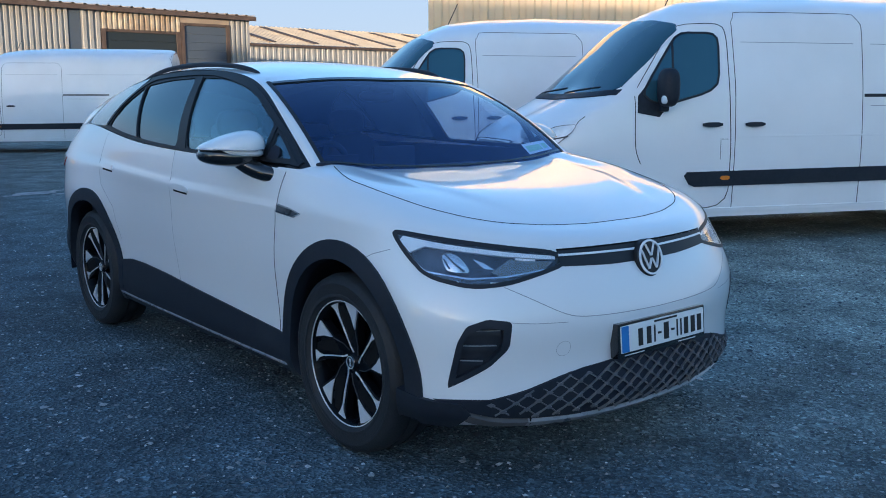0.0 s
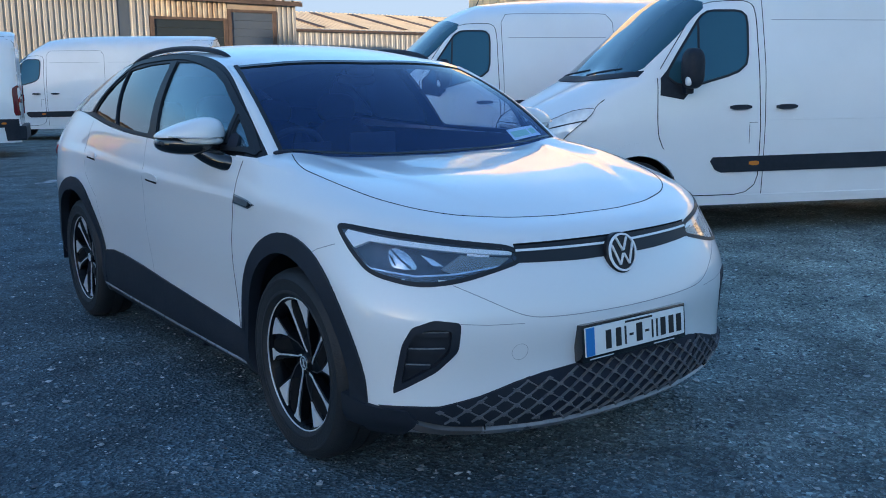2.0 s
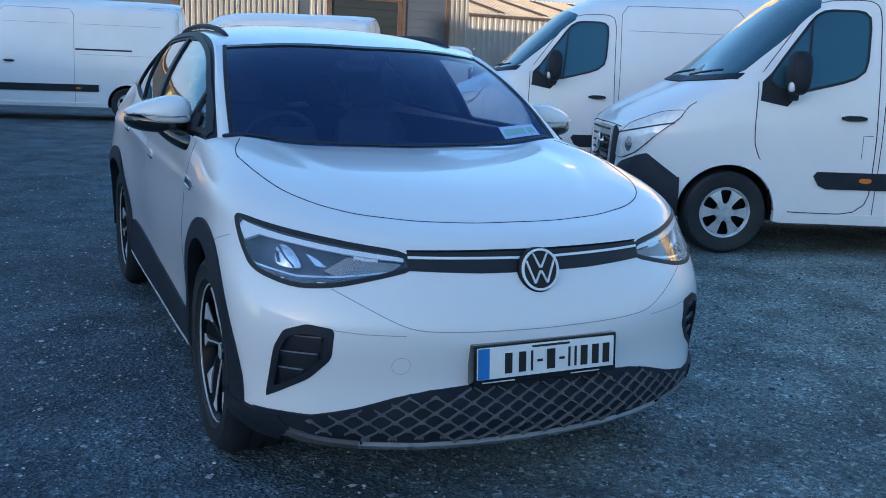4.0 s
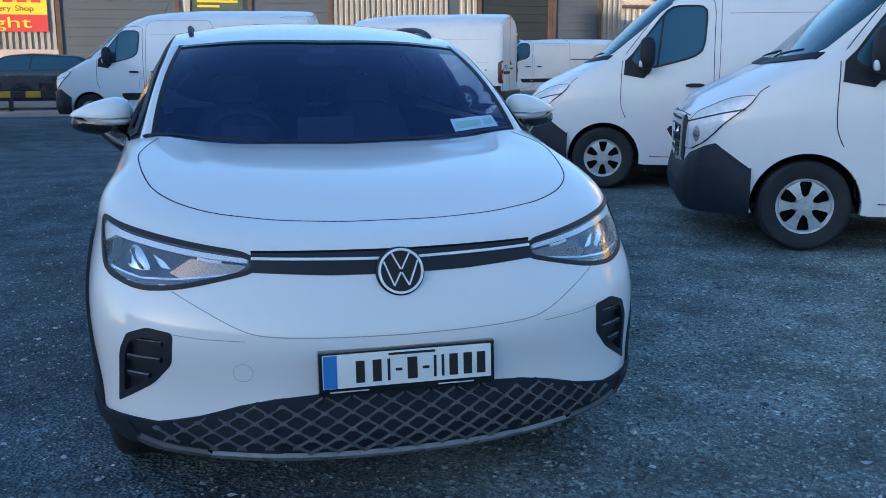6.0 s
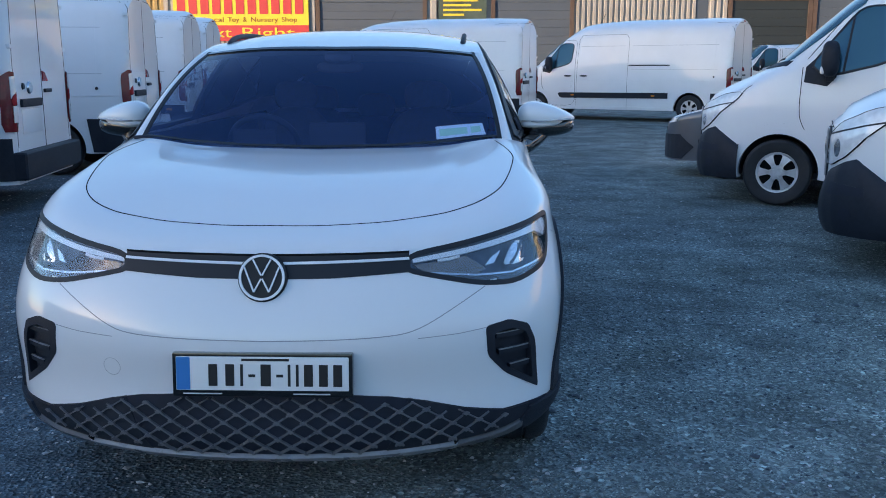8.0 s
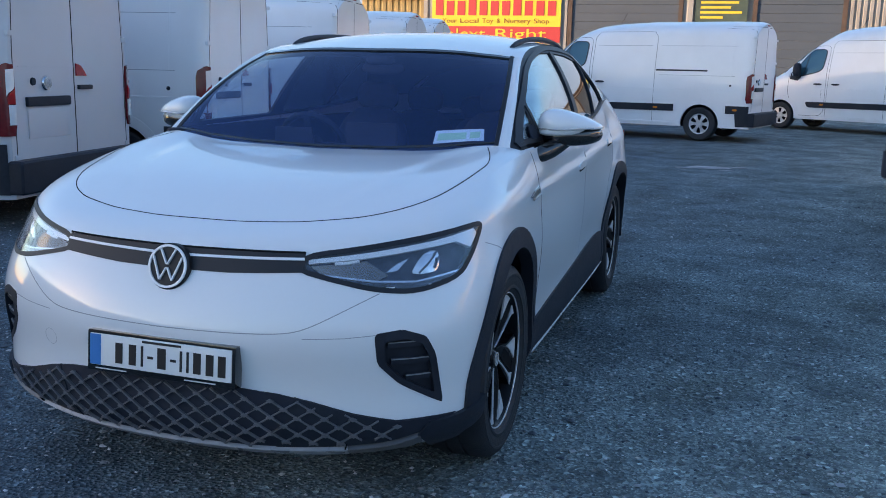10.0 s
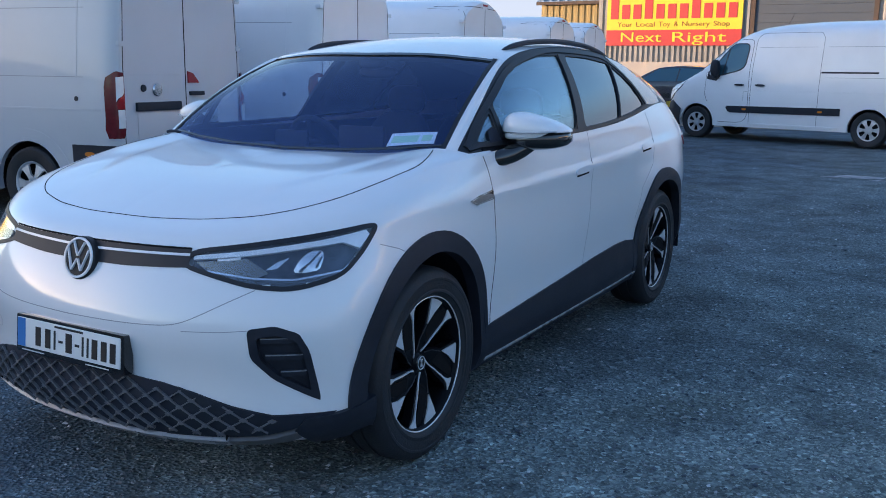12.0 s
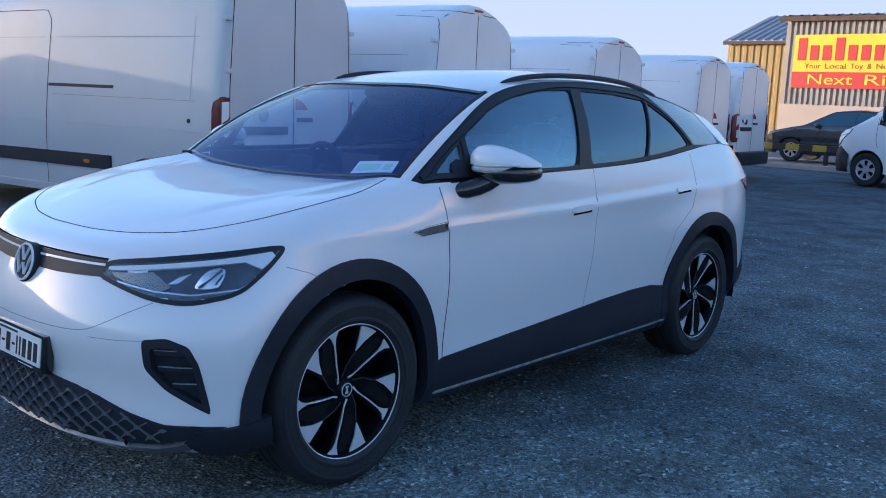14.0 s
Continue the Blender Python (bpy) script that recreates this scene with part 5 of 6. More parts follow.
# tail lamps and rear bumper, seen from the flank
pair("tail_lamp", SKIN.patch([(.85, 1.82, 1.03), (.8, 2.1, 1.05), (.7, 2.25, 1.06), (.7, 2.26, .97), (.83, 2.1, .95), (.87, 1.95, .97)], (-.75, -.66, 0), .006, .02, .04), RED, car, "red wrap-round tail lamp")
pair("rear_bumper", SKIN.patch([(.9, 1.83, .36), (.9, 1.84, .46), (.86, 2.1, .56), (.7, 2.27, .60), (.7, 2.27, .38), (.86, 2.0, .33)], (-.75, -.66, 0), .006, .03, .06), PLASTIC, car, "black rear bumper corner")

# cabin
cabin = bmesh.new()
box(cabin, -.76, -.95, .45, .76, 1.75, .50)
part("cabin_floor", cabin, INTERIOR, car)
dash = boxed(-.74, -.98, .60, .74, -.42, 1.045, .06, 4)
for v in dash.verts:
    if v.co.z > 1.0:
        v.co.z += .03 * (1 - (v.co.x / .74) ** 2)
part("dashboard", dash, INTERIOR, car, "dark dashboard")
pair("door_lining", boxed(.79, -.85, .48, .82, 1.6, 1.125, .01), INTERIOR, car)
part("rear_shelf", boxed(-.74, 1.25, .6, .74, 1.95, 1.10, .03), INTERIOR, car)
part("screen", boxed(-.13, -.55, 1.02, .13, -.53, 1.16, .008), INTERIOR, car, "black centre screen")
for x, y, top in ((-.37, .18, 1.17), (.37, .18, 1.17), (-.37, 1.02, 1.13), (0, 1.05, 1.08), (.37, 1.02, 1.13)):
    seat = new("seat")
    seat.parent = car
    seat.matrix_basis = Matrix.Translation((x, y, 0))
    w = .23 if x else .16
    part("cushion", blob(0, -.22, .72, w + .02, .28, .09, 3.2), FABRIC, seat)
    back = blob(0, .10, (.75 + top) / 2, w, .075, (top - .70) / 2, 3.0)
    for v in back.verts:
        v.co.y += (v.co.z - .75) * .26
        v.co.x *= 1 - .22 * max(0, (v.co.z - .95) / .3)
    part("backrest", back, FABRIC, seat)
    part("headrest", blob(0, .255 + (top - 1.13) * .2, top + .085, .125, .045, .085, 2.8), FABRIC, seat)
    for sx in (-.05, .05):
        part("headrest_post", tube([(sx, .22, top - .03), (sx, .25, top + .05)], .008), INTERIOR, seat)
sw = new("steering_wheel")
sw.parent = car
sw.matrix_basis = Matrix.Translation((-.37, -.40, 1.035)) @ Matrix.Rotation(radians(-64), 4, "X")
part("rim", lathe([(.165 + .016 * math.cos(radians(a)), .016 * math.sin(radians(a))) for a in range(0, 361, 36)], 36, "Z"), INTERIOR, sw)
part("boss", blob(0, 0, -.02, .07, .06, .03), INTERIOR, sw)
part("spoke", boxed(-.16, -.018, -.02, .16, .018, 0, .006), INTERIOR, sw)
part("spoke", boxed(-.018, -.16, -.02, .018, 0, 0, .006), INTERIOR, sw)
part("instrument_pod", boxed(-.47, -.62, 1.03, -.27, -.60, 1.13, .01), INTERIOR, car)
part("inner_mirror", blob(0, -.40, 1.412, .11, .02, .030), INTERIOR, car)
part("camera_housing", blob(0, -.44, 1.455, .07, .05, .03), INTERIOR, car)
part("roof_lining", grid_mesh(roof_points() - np.array((0, 0, .035))), INTERIOR, car)

for y in (-1.3855, 1.3855):
    for s in (1, -1):
        car_wheel(car, s * .785, y, .3615, s, 0 if s > 0 and y < 0 else 30 if y < 0 else 14)

paper = thing("paper_sheet", "white and pale green paper sheet lying inside the windscreen", "paper")
part("sheet", SKIN.patch([(.471, -1.014, 1.199), (.665, -0.969, 1.201), (.680, -1.024, 1.157), (.478, -1.074, 1.153)], (0, .6, -.8), -.006, .001, .04), PAPER, paper)
part("print_band", SKIN.patch([(.487, -1.029, 1.191), (.600, -1.004, 1.191), (.605, -1.034, 1.167), (.490, -1.059, 1.163)], (0, .6, -.8), -.0045, .001, .04), PAPERGREEN, paper)
part("print_band", SKIN.patch([(.615, -0.996, 1.185), (.655, -0.984, 1.187), (.660, -1.014, 1.169), (.620, -1.029, 1.167)], (0, .6, -.8), -.0045, .001, .04), PAPERGREEN, paper)
# ---- vans ----


def van(name, label, paint, m, length=6.2, base=4.33, height=2.47, width=2.07, group="", skirt=False):
    """A panel van, nose towards -y, front axle over the origin."""
    root = thing(name, label, "van", group, m=m)
    y0, y1 = -.86, length - .86
    hw = width / 2

    # stations along the van: half widths and heights of six lines from the sill over the waist, the pillar and the roof's edge to its middle
    k = hw / 1.035
    up = height - 2.47
    nose = [
        (.00, (.46, .30), (.52, .62), (.53, .88), (.47, .985), (.30, 1.01), (0, 1.02)),
        (.03, (.60, .29), (.66, .62), (.67, .90), (.60, 1.015), (.40, 1.045), (0, 1.055)),
        (.10, (.745, .28), (.79, .62), (.79, .92), (.73, 1.055), (.52, 1.095), (0, 1.105)),
        (.25, (.87, .28), (.895, .62), (.90, .96), (.85, 1.125), (.62, 1.175), (0, 1.19)),
        (.45, (.925, .28), (.955, .62), (.965, 1.0), (.925, 1.20), (.70, 1.265), (0, 1.285)),
        (.68, (.955, .28), (.985, .62), (.995, 1.0), (.955, 1.30), (.78, 1.375), (0, 1.395)),
        (.80, (.97, .28), (.995, .62), (1.0, 1.0), (.965, 1.345), (.83, 1.425), (0, 1.485)),
        (.91, (.98, .28), (.997, .62), (1.003, 1.0), (.965, 1.37), (.865, 1.50), (0, 1.625)),
        (1.18, (.985, .28), (1.0, .62), (1.005, 1.0), (.97, 1.40), (.835, 1.735), (0, 1.885)),
        (1.46, (.985, .28), (1.0, .62), (1.005, 1.0), (.97, 1.42), (.79, 1.985), (0, 2.135)),
        (1.68, (.985, .28), (1.0, .62), (1.005, 1.0), (.97, 1.45), (.775, 2.10), (0, 2.27 + .5 * up)),
        (1.95, (.985, .28), (1.0, .62), (1.005, 1.0), (.97, 1.48), (.80, 2.16 + .4 * up), (0, 2.375 + .9 * up)),
        (2.40, (.985, .28), (1.0, .62), (1.005, 1.0), (.97, 1.50), (.845, 2.20 + .6 * up), (0, 2.43 + up)),
        (3.20, (.985, .28), (1.0, .62), (1.005, 1.0), (.97, 1.52), (.865, 2.235 + .8 * up), (0, 2.47 + up)),
    ]
    tail = [(length - .70, nose[-1][1:], 1.0, 0.0), (length - .12, nose[-1][1:], .985, .015), (length - .04, nose[-1][1:], .965, .03), (length, nose[-1][1:], .93, .055)]
    at_y = [n[0] for n in nose] + [t[0] for t in tail]
    table = [[(x * k, z) for x, z in n[1:]] for n in nose] + [[(x * k * f, z - (d if z > 2.0 else 0)) for x, z in pts] for _, pts, f, d in tail]

    def half(y):
        return float(np.interp(y - y0, at_y, [t[1][0] for t in table]))

    ys = np.concatenate([y0 + np.array([0, .012, .03, .06, .1, .15]), np.arange(y0 + .2, y1 - .2, .05), y1 - np.array([.15, .10, .06, .03, .01, 0])])
    steps = (5, 5, 7, 9, 10)
    rows = []
    for y in ys:
        key = [(np.interp(y - y0, at_y, [t[a][0] for t in table]), np.interp(y - y0, at_y, [t[a][1] for t in table])) for a in range(6)]
        line = []
        for a, n in enumerate(steps):
            for b in range(n):
                f = b / n
                bow = math.sin(math.pi * f) * (.045 if a == 4 else 0.0) * (key[4][0] > .5)
                line.append((key[a][0] + (key[a + 1][0] - key[a][0]) * f, key[a][1] + (key[a + 1][1] - key[a][1]) * f + bow))
        line.append(key[-1])
        line = np.array(line)
        for _ in range(3):
            line[1:-1] = (line[:-2] + 2 * line[1:-1] + line[2:]) / 4
        line[-1] = (0.0, line[-2][1])
        rows.append([(x, y, z) for x, z in line])
    p = np.array(rows)
    for _ in range(2):
        p[8:-7, :, 2] = (p[7:-8, :, 2] + 2 * p[8:-7, :, 2] + p[9:-6, :, 2]) / 4
        p[8:-7, :-1, 0] = (p[7:-8, :-1, 0] + 2 * p[8:-7, :-1, 0] + p[9:-6, :-1, 0]) / 4
    cap0 = p[0].copy()
    cap0[:, 0] = 0
    cap0[:, 1] -= .02
    cap1 = p[-1].copy()
    cap1[:, 0] = 0
    full = np.concatenate([[cap0], p, [cap1]])

    def keep(c):
        return not any(c[0] > .6 and math.hypot(c[1] - wy, c[2] - .345) < .455 for wy in (0, base))

    tm = bpy.data.meshes.new("tmp")
    tb = grid_mesh(full)
    tb.to_mesh(tm)
    tb.free()
    sk = Skin([tm])
    bpy.data.meshes.remove(tm)
    part("body", grid_mesh(full, keep), paint, root, "", 45)
    part("floor_pan", boxed(-.80, y0 + .50, .27, .80, y1 - .3, .34), INTERIOR, root)
    Fw, Bk = (0, 1, 0), (0, -1, 0)

    # glass
    ws = [(-.875, y0 + 1.02, 1.475), (-.60, y0 + .94, 1.445), (0, y0 + .90, 1.43), (.60, y0 + .94, 1.445), (.875, y0 + 1.02, 1.475), (.825, y0 + 1.3, 1.76), (.745, y0 + 1.55, 2.03), (.66, y0 + 1.65, 2.10), (.35, y0 + 1.7, 2.155), (0, y0 + 1.7, 2.17), (-.35, y0 + 1.7, 2.155), (-.66, y0 + 1.65, 2.10), (-.745, y0 + 1.55, 2.03), (-.825, y0 + 1.3, 1.76)]
    ws = [(x * k, y, z) for x, y, z in ws]
    part("windscreen", sk.patch([tuple(v) for v in rounded(ws, 1, .12)], Fw, .008, .014, .04), GLASS_VAN, root, "dark windscreen")
    part("scuttle", sk.patch([(x * k, y, z) for x, y, z in ((-.90, y0 + .98, 1.43), (-.55, y0 + .9, 1.405), (0, y0 + .88, 1.39), (.55, y0 + .9, 1.405), (.90, y0 + .98, 1.43), (.89, y0 + 1.0, 1.48), (.60, y0 + .94, 1.455), (0, y0 + .92, 1.44), (-.60, y0 + .94, 1.455), (-.89, y0 + 1.0, 1.48))], Fw, .010, .02, .07), PLASTIC, root)
    for x0, x1 in ((-.62, -.02), (.05, .65)):
        part("wiper", sk.strip([(x0, y0 + 1, 1.45), ((x0 + x1) / 2, y0 + 1, 1.475), (x1, y0 + 1.05, 1.50)], Fw, .016, .016, .012), INTERIOR, root)
    win = [(1, y0 + 1.12, 1.44), (1, y0 + 1.20, 1.37), (1, y0 + 1.34, 1.34), (1, y0 + 1.80, 1.46), (1, y0 + 1.91, 1.55), (1, y0 + 1.94, 1.95), (1, y0 + 1.88, 2.01), (1, y0 + 1.60, 2.01), (1, y0 + 1.50, 1.95), (1, y0 + 1.28, 1.66)]
    pair("door_window", sk.patch([tuple(v) for v in rounded(win, 1, .18)], X, .009, .014, .035), GLASS_VAN, root, "dark door window")
    pair("window_seal", sk.strip([tuple(v) for v in rounded(win, 1, .18)], X, .026, .011, .014, closed=True), TRIM, root)
    pair("window_divider", sk.strip([(1, y0 + 1.42, 1.37), (1, y0 + 1.48, 1.92)], X, .025, .012, .012), TRIM, root)
    pair("mirror_panel", sk.patch([(1, y0 + 1.06, 1.27), (1, y0 + 1.07, 1.42), (1, y0 + 1.20, 1.55), (1, y0 + 1.36, 1.53), (1, y0 + 1.36, 1.32), (1, y0 + 1.28, 1.23)], X, .006, .02, .06), PLASTIC, root)
    mb = blob(1.10, y0 + 1.30, 1.50, .11, .085, .175, 3.0)
    pair("mirror_housing", mb, PLASTIC, root, "black door mirror")
    pair("mirror_arm", boxed(.93, y0 + 1.26, 1.28, 1.06, y0 + 1.34, 1.38, .02), PLASTIC, root)
    pair("mirror_indicator", blob(1.15, y0 + 1.235, 1.39, .035, .025, .04), CLEARLENS, root)

    # nose
    # the bumper follows the nose in plan, swells in the middle, tucks in below and slants down to the wheel arch
    plan = [y0 + .46 * (k / 29) ** 1.6 for k in range(30)]
    shell = np.zeros((30, 13, 3))
    for a, y in enumerate(plan):
        t = Vector((half(min(y + .004, y0 + .47)) - half(max(y - .004, y0)), .008 if y > y0 + .004 else .002, 0)).normalized()
        nx, ny = (t.y, -t.x) if a else (0, -1)
        up = float(np.interp(y - y0, [0, .03, .07, .12, .20, .44], [.64, .735, .765, .80, .83, .64]))
        for b in range(13):
            s = b / 12
            z = .262 + (up - .262) * s
            o = .012 + .034 * math.sin(math.pi * min(1.0, max(0.0, s * 1.05))) - .012 * (1 - min(1.0, s / .18)) ** 2
            shell[a, b] = ((half(y) if a else 0.0) + nx * o, y + ny * o, z)
        shell[a, -1] -= np.array((nx, ny, 0)) * .03
    shell[0, :, 0] = 0
    tm = bpy.data.meshes.new("tmp")
    tb = grid_mesh(shell)
    tb.to_mesh(tm)
    tb.free()
    SlotSkin = Skin([tm])
    bpy.data.meshes.remove(tm)
    part("bumper", grid_mesh(shell), PLASTIC, root, "dark grey front bumper", 60)
    part("grille", sk.patch([tuple(v) for v in rounded([(-.44, y0, .985), (-.36, y0, .63), (.36, y0, .63), (.44, y0, .985), (.3, y0, .995), (-.3, y0, .995)], 1, .12)], Fw, .012, .05, .03), GLOSSBLACK, root, "black grille")
    for k in range(5):
        z = .70 + .065 * k
        part("grille_slat", sk.strip([(-.33, y0, z), (0, y0, z), (.33, y0, z)], Fw, .018, .022, .02), PLASTIC, root)
    pair("grille_chrome", sk.strip([(.455, y0, .985), (.415, y0, .81), (.38, y0, .64)], Fw, .040, .022, .03), STEEL, root, "silver grille edge")
    part("nose_badge", lathe([(0.0, -.016), (.07, -.016), (.08, -.010), (.08, .03)], 28, "Y"), CHROME, root).matrix_basis = Matrix.Translation((0, y0 - .034, .83))
    hl = [(.565, y0 + .02, .745), (.60, y0 + .03, .945), (.70, y0 + .10, 1.035), (.86, y0 + .36, 1.15), (.915, y0 + .50, 1.165), (.915, y0 + .46, 1.10), (.86, y0 + .22, .90), (.80, y0 + .12, .80), (.68, y0 + .06, .745)]
    pair("headlamp", sk.patch([tuple(v) for v in rounded(hl, 1, .12)], (-.55, .83, 0), .014, .05, .022), VANLAMP, root, "clear headlamp")
    pair("headlamp_line", sk.strip([(.62, y0 + .05, .955), (.74, y0 + .15, .985), (.90, y0 + .44, 1.06)], (-.55, .83, 0), .014, .017, .012), TRIM, root)
    pair("headlamp_edge", sk.strip([tuple(v) for v in rounded(hl, 1, .12)], (-.55, .83, 0), .005, .016, .02, closed=True), SEAM, root)
    pair("lamp_bowl", sk.patch([(.72 + .05 * math.cos(radians(a)), y0 + .12, .865 + .062 * math.sin(radians(a))) for a in range(0, 360, 24)], (-.55, .83, 0), .017, .02, .02), REFLECTOR, root)
    pair("grille_cheek", sk.patch([(.40, y0, .66), (.43, y0, .98), (.50, y0, 1.0), (.59, y0 + .03, .95), (.555, y0 + .03, .72), (.52, y0, .62)], Fw, .010, .03, .03), PLASTIC, root, "dark panel between grille and lamp")
    part("bonnet_joint", sk.strip([(-.60, y0 + .05, 1.0), (-.40, y0, 1.01), (0, y0, 1.015), (.40, y0, 1.01), (.60, y0 + .05, 1.0)], Fw, .008, .003, .006), SEAM, root)
    pair("bonnet_joint", sk.strip([(.915, y0 + .47, 1.165), (.93, y0 + .50, 1.20), (.90, y0 + .56, 1.24)], X, .008, .002, .006), SEAM, root)
    pair("bumper_slot", SlotSkin.patch([(.62, y0 + .14, .545), (.86, y0 + .34, .555), (.86, y0 + .34, .61), (.64, y0 + .15, .635)], (-.7, .7, 0), .003, .02, .03), INTERIOR, root)
    pair("fog_lamp", SlotSkin.patch([(.78 + .04 * math.cos(radians(a)), y0 + .24 + .03 * math.cos(radians(a)), .42 + .045 * math.sin(radians(a))) for a in range(0, 360, 30)], (-.7, .7, 0), .003, .02, .03), INTERIOR, root)
    part("bumper_mouth", SlotSkin.patch([(-.45, y0, .36), (.45, y0, .36), (.50, y0, .47), (-.50, y0, .47)], Fw, .003, .02, .04), INTERIOR, root)

    # flank
    def arch(wy, r0, r1, a0, a1):
        aa = [radians(a) for a in range(a0, a1, 8)]
        return [(1, wy + r1 * math.cos(a), .345 + r1 * math.sin(a)) for a in aa] + [(1, wy + r0 * math.cos(a), .345 + r0 * math.sin(a)) for a in reversed(aa)]

    for wy in (0, base):
        pair("arch_lip", sk.patch(arch(wy, .400, .512, -8, 193), X, .005, .05, .04), paint, root)
        well = wheel_arch(.405, .55, .885, wy, .345)
        pair("wheel_well", well, INTERIOR, root)
        for s in (1, -1):
            van_wheel(root, s * .87, wy, .345, s)
    pair("rub_strip", sk.patch([(1, .74, .60), (1, .80, .575), (1, base - .56, .59), (1, base - .56, .735), (1, .72, .715), (1, .69, .68)], X, .016, .03, .08), PLASTIC, root, "dark rubbing strip")
    for y in (1.12, base - .95) if skirt else (1.12, base - .95, base + .72):
        pair("marker_lamp", sk.patch([tuple(v) for v in rounded([(1, y - .05, .635), (1, y + .05, .635), (1, y + .05, .675), (1, y - .05, .675)], 1, .25)], X, .022, .012, .03), AMBER, root, "amber marker lamp")
    pair("sill", sk.strip([(1, .48, .345), (1, base - .5, .345)], X, .05, .012, .03), paint, root)
    for y, z in ((.97, 1.155), (1.43, 1.155)):
        pair("door_handle", sk.patch([tuple(v) for v in rounded([(1, y - .10, z - .02), (1, y + .10, z - .02), (1, y + .10, z + .022), (1, y - .10, z + .022)], 1, .25)], X, .035, .03, .04), PLASTIC, root, "black door handle")
    d0, d1, d2 = y0 + 1.04, y0 + 2.03, y0 + 3.52
    pair("door_joint", sk.strip(rounded([(1, d0, 1.42), (1, d0 - .01, .95), (1, d0 + .05, .80), (1, d0 + .16, .66), (1, d0 + .16, .40), (1, d0 + .3, .37), (1, d1, .37), (1, d1 + .01, .90), (1, d1 - .01, 1.5), (1, d1, 2.05), (1, d1 - .10, 2.11), (1, d0 + .50, 2.09), (1, d0 + .22, 1.74), (1, d0 + .04, 1.50)], 2, .2, False), X, .008, .003, .006), SEAM, root)
    pair("slide_door_joint", sk.strip(rounded([(1, d1 + .05, .37), (1, d1 + .06, 2.22), (1, d2, 2.22), (1, d2, .37)], 2, .06, False), X, .006, .003, .006), SEAM, root)
    pair("slide_track", sk.strip([(1, d2 + .02, 1.43), (1, min(d2 + 1.12, y1 - .55), 1.43)], X, .035, .005, .008), TRIM, root, "black sliding door track")
    pair("panel_rib", sk.strip([(1, d1 + .14, 1.93), (1, d2 - .1, 1.93)], X, .007, .001, .004), FINESEAM, root)
    pair("panel_rib", sk.strip([(1, d2 + .1, 1.93), (1, y1 - .35, 1.93)], X, .007, .001, .004), FINESEAM, root)
    pair("panel_rib", sk.strip([(1, d1 + .1, 1.045), (1, base + .5, 1.045), (1, y1 - .15, 1.045)], X, .02, .004, .008), paint, root)
    pair("panel_rib", sk.strip([(1, d2 + .1, 1.33), (1, y1 - .35, 1.33)], X, .007, .001, .004), FINESEAM, root)
    pair("filler_cap", sk.patch([(1, y1 - .42 + .022 * math.cos(radians(a)), 1.14 + .022 * math.sin(radians(a))) for a in range(0, 360, 40)], X, .006, .01, .03), PLASTIC, root)
    pair("panel_rib", sk.strip([(1, y1 - .42, 1.33), (1, y1 - .42, 2.12)], X, .014, .003, .007), paint, root)
    pair("fuel_flap", sk.strip([(1, d1 - .10, .83), (1, d1 - .10, 1.02), (1, d1 - .02, 1.02)], X, .005, .001, .003), SEAM, root)

    # rear
    part("door_joint", sk.strip([(0, y1, height - .16), (0, y1, .45)], Bk, .014, .002, .006), SEAM, root)
    for sx in (1, -1):
        part("rear_door_edge", sk.strip([(sx * .10, y1, height - .14), (sx * .70, y1, height - .15), (sx * .80, y1, height - .35), (sx * .86, y1, 1.5), (sx * .87, y1, .48), (0, y1, .48)], Bk, .010, .002, .005), SEAM, root)
        for z in (.62, 1.62, 2.1):
            part("hinge", boxed(sx * .875 - .035, y1 - .05, z - .022, sx * .875 + .035, y1 + .012, z + .022, .008), paint, root)
        tl = new("tail_lamp")
        tl.parent = root
        part("lens", sk.patch([tuple(v) for v in rounded([(sx * .875, y1, .80), (sx * 1.0, y1 - .08, .80), (sx * .99, y1 - .08, 1.32), (sx * .945, y1, 1.385), (sx * .875, y1, 1.37)], 1, .14)], (-sx * .6, -.8, 0), .020, .05, .025), DARKRED, tl, "tall dark red tail lamp")
        part("reversing_lens", sk.patch([(sx * .895, y1, 1.20), (sx * .955, y1, 1.12), (sx * .950, y1, 1.33), (sx * .895, y1, 1.34)], (-sx * .6, -.8, 0), .031, .02, .025), CLEARLENS, tl)
        part("brake_lens", sk.patch([(sx * .890, y1, 1.06), (sx * .945, y1, 1.06), (sx * .950, y1, 1.105), (sx * .890, y1, 1.185)], (-sx * .6, -.8, 0), .031, .02, .025), RED, tl, "bright red brake lens")
        part("fog_lens", sk.patch([(sx * .890, y1, .89), (sx * .940, y1, .89), (sx * .940, y1, 1.05), (sx * .890, y1, 1.05)], (-sx * .6, -.8, 0), .031, .02, .025), CLEARLENS, tl)
    part("rear_panel_line", sk.strip([(.80, y1, 1.36), (.03, y1, 1.36)], Bk, .012, .003, .006), paint, root)
    part("plate_recess", boxed(.10, y1 - .03, .76, .70, y1 + .008, 1.01, .008), paint, root)
    part("grab_bar", boxed(.10, y1 - .02, 1.03, .72, y1 + .030, 1.11, .012), PLASTIC, root, "black grab handle")
    part("rear_badge", lathe([(0.0, .03), (.055, .03), (.065, .015), (.065, 0)], 24, "Y"), CHROME, root).matrix_basis = Matrix.Translation((.43, y1 - .005, 1.22))
    part("lock", lathe([(0.0, .015), (.03, .015), (.034, 0)], 16, "Y"), PLASTIC, root).matrix_basis = Matrix.Translation((.61, y1, 1.235))
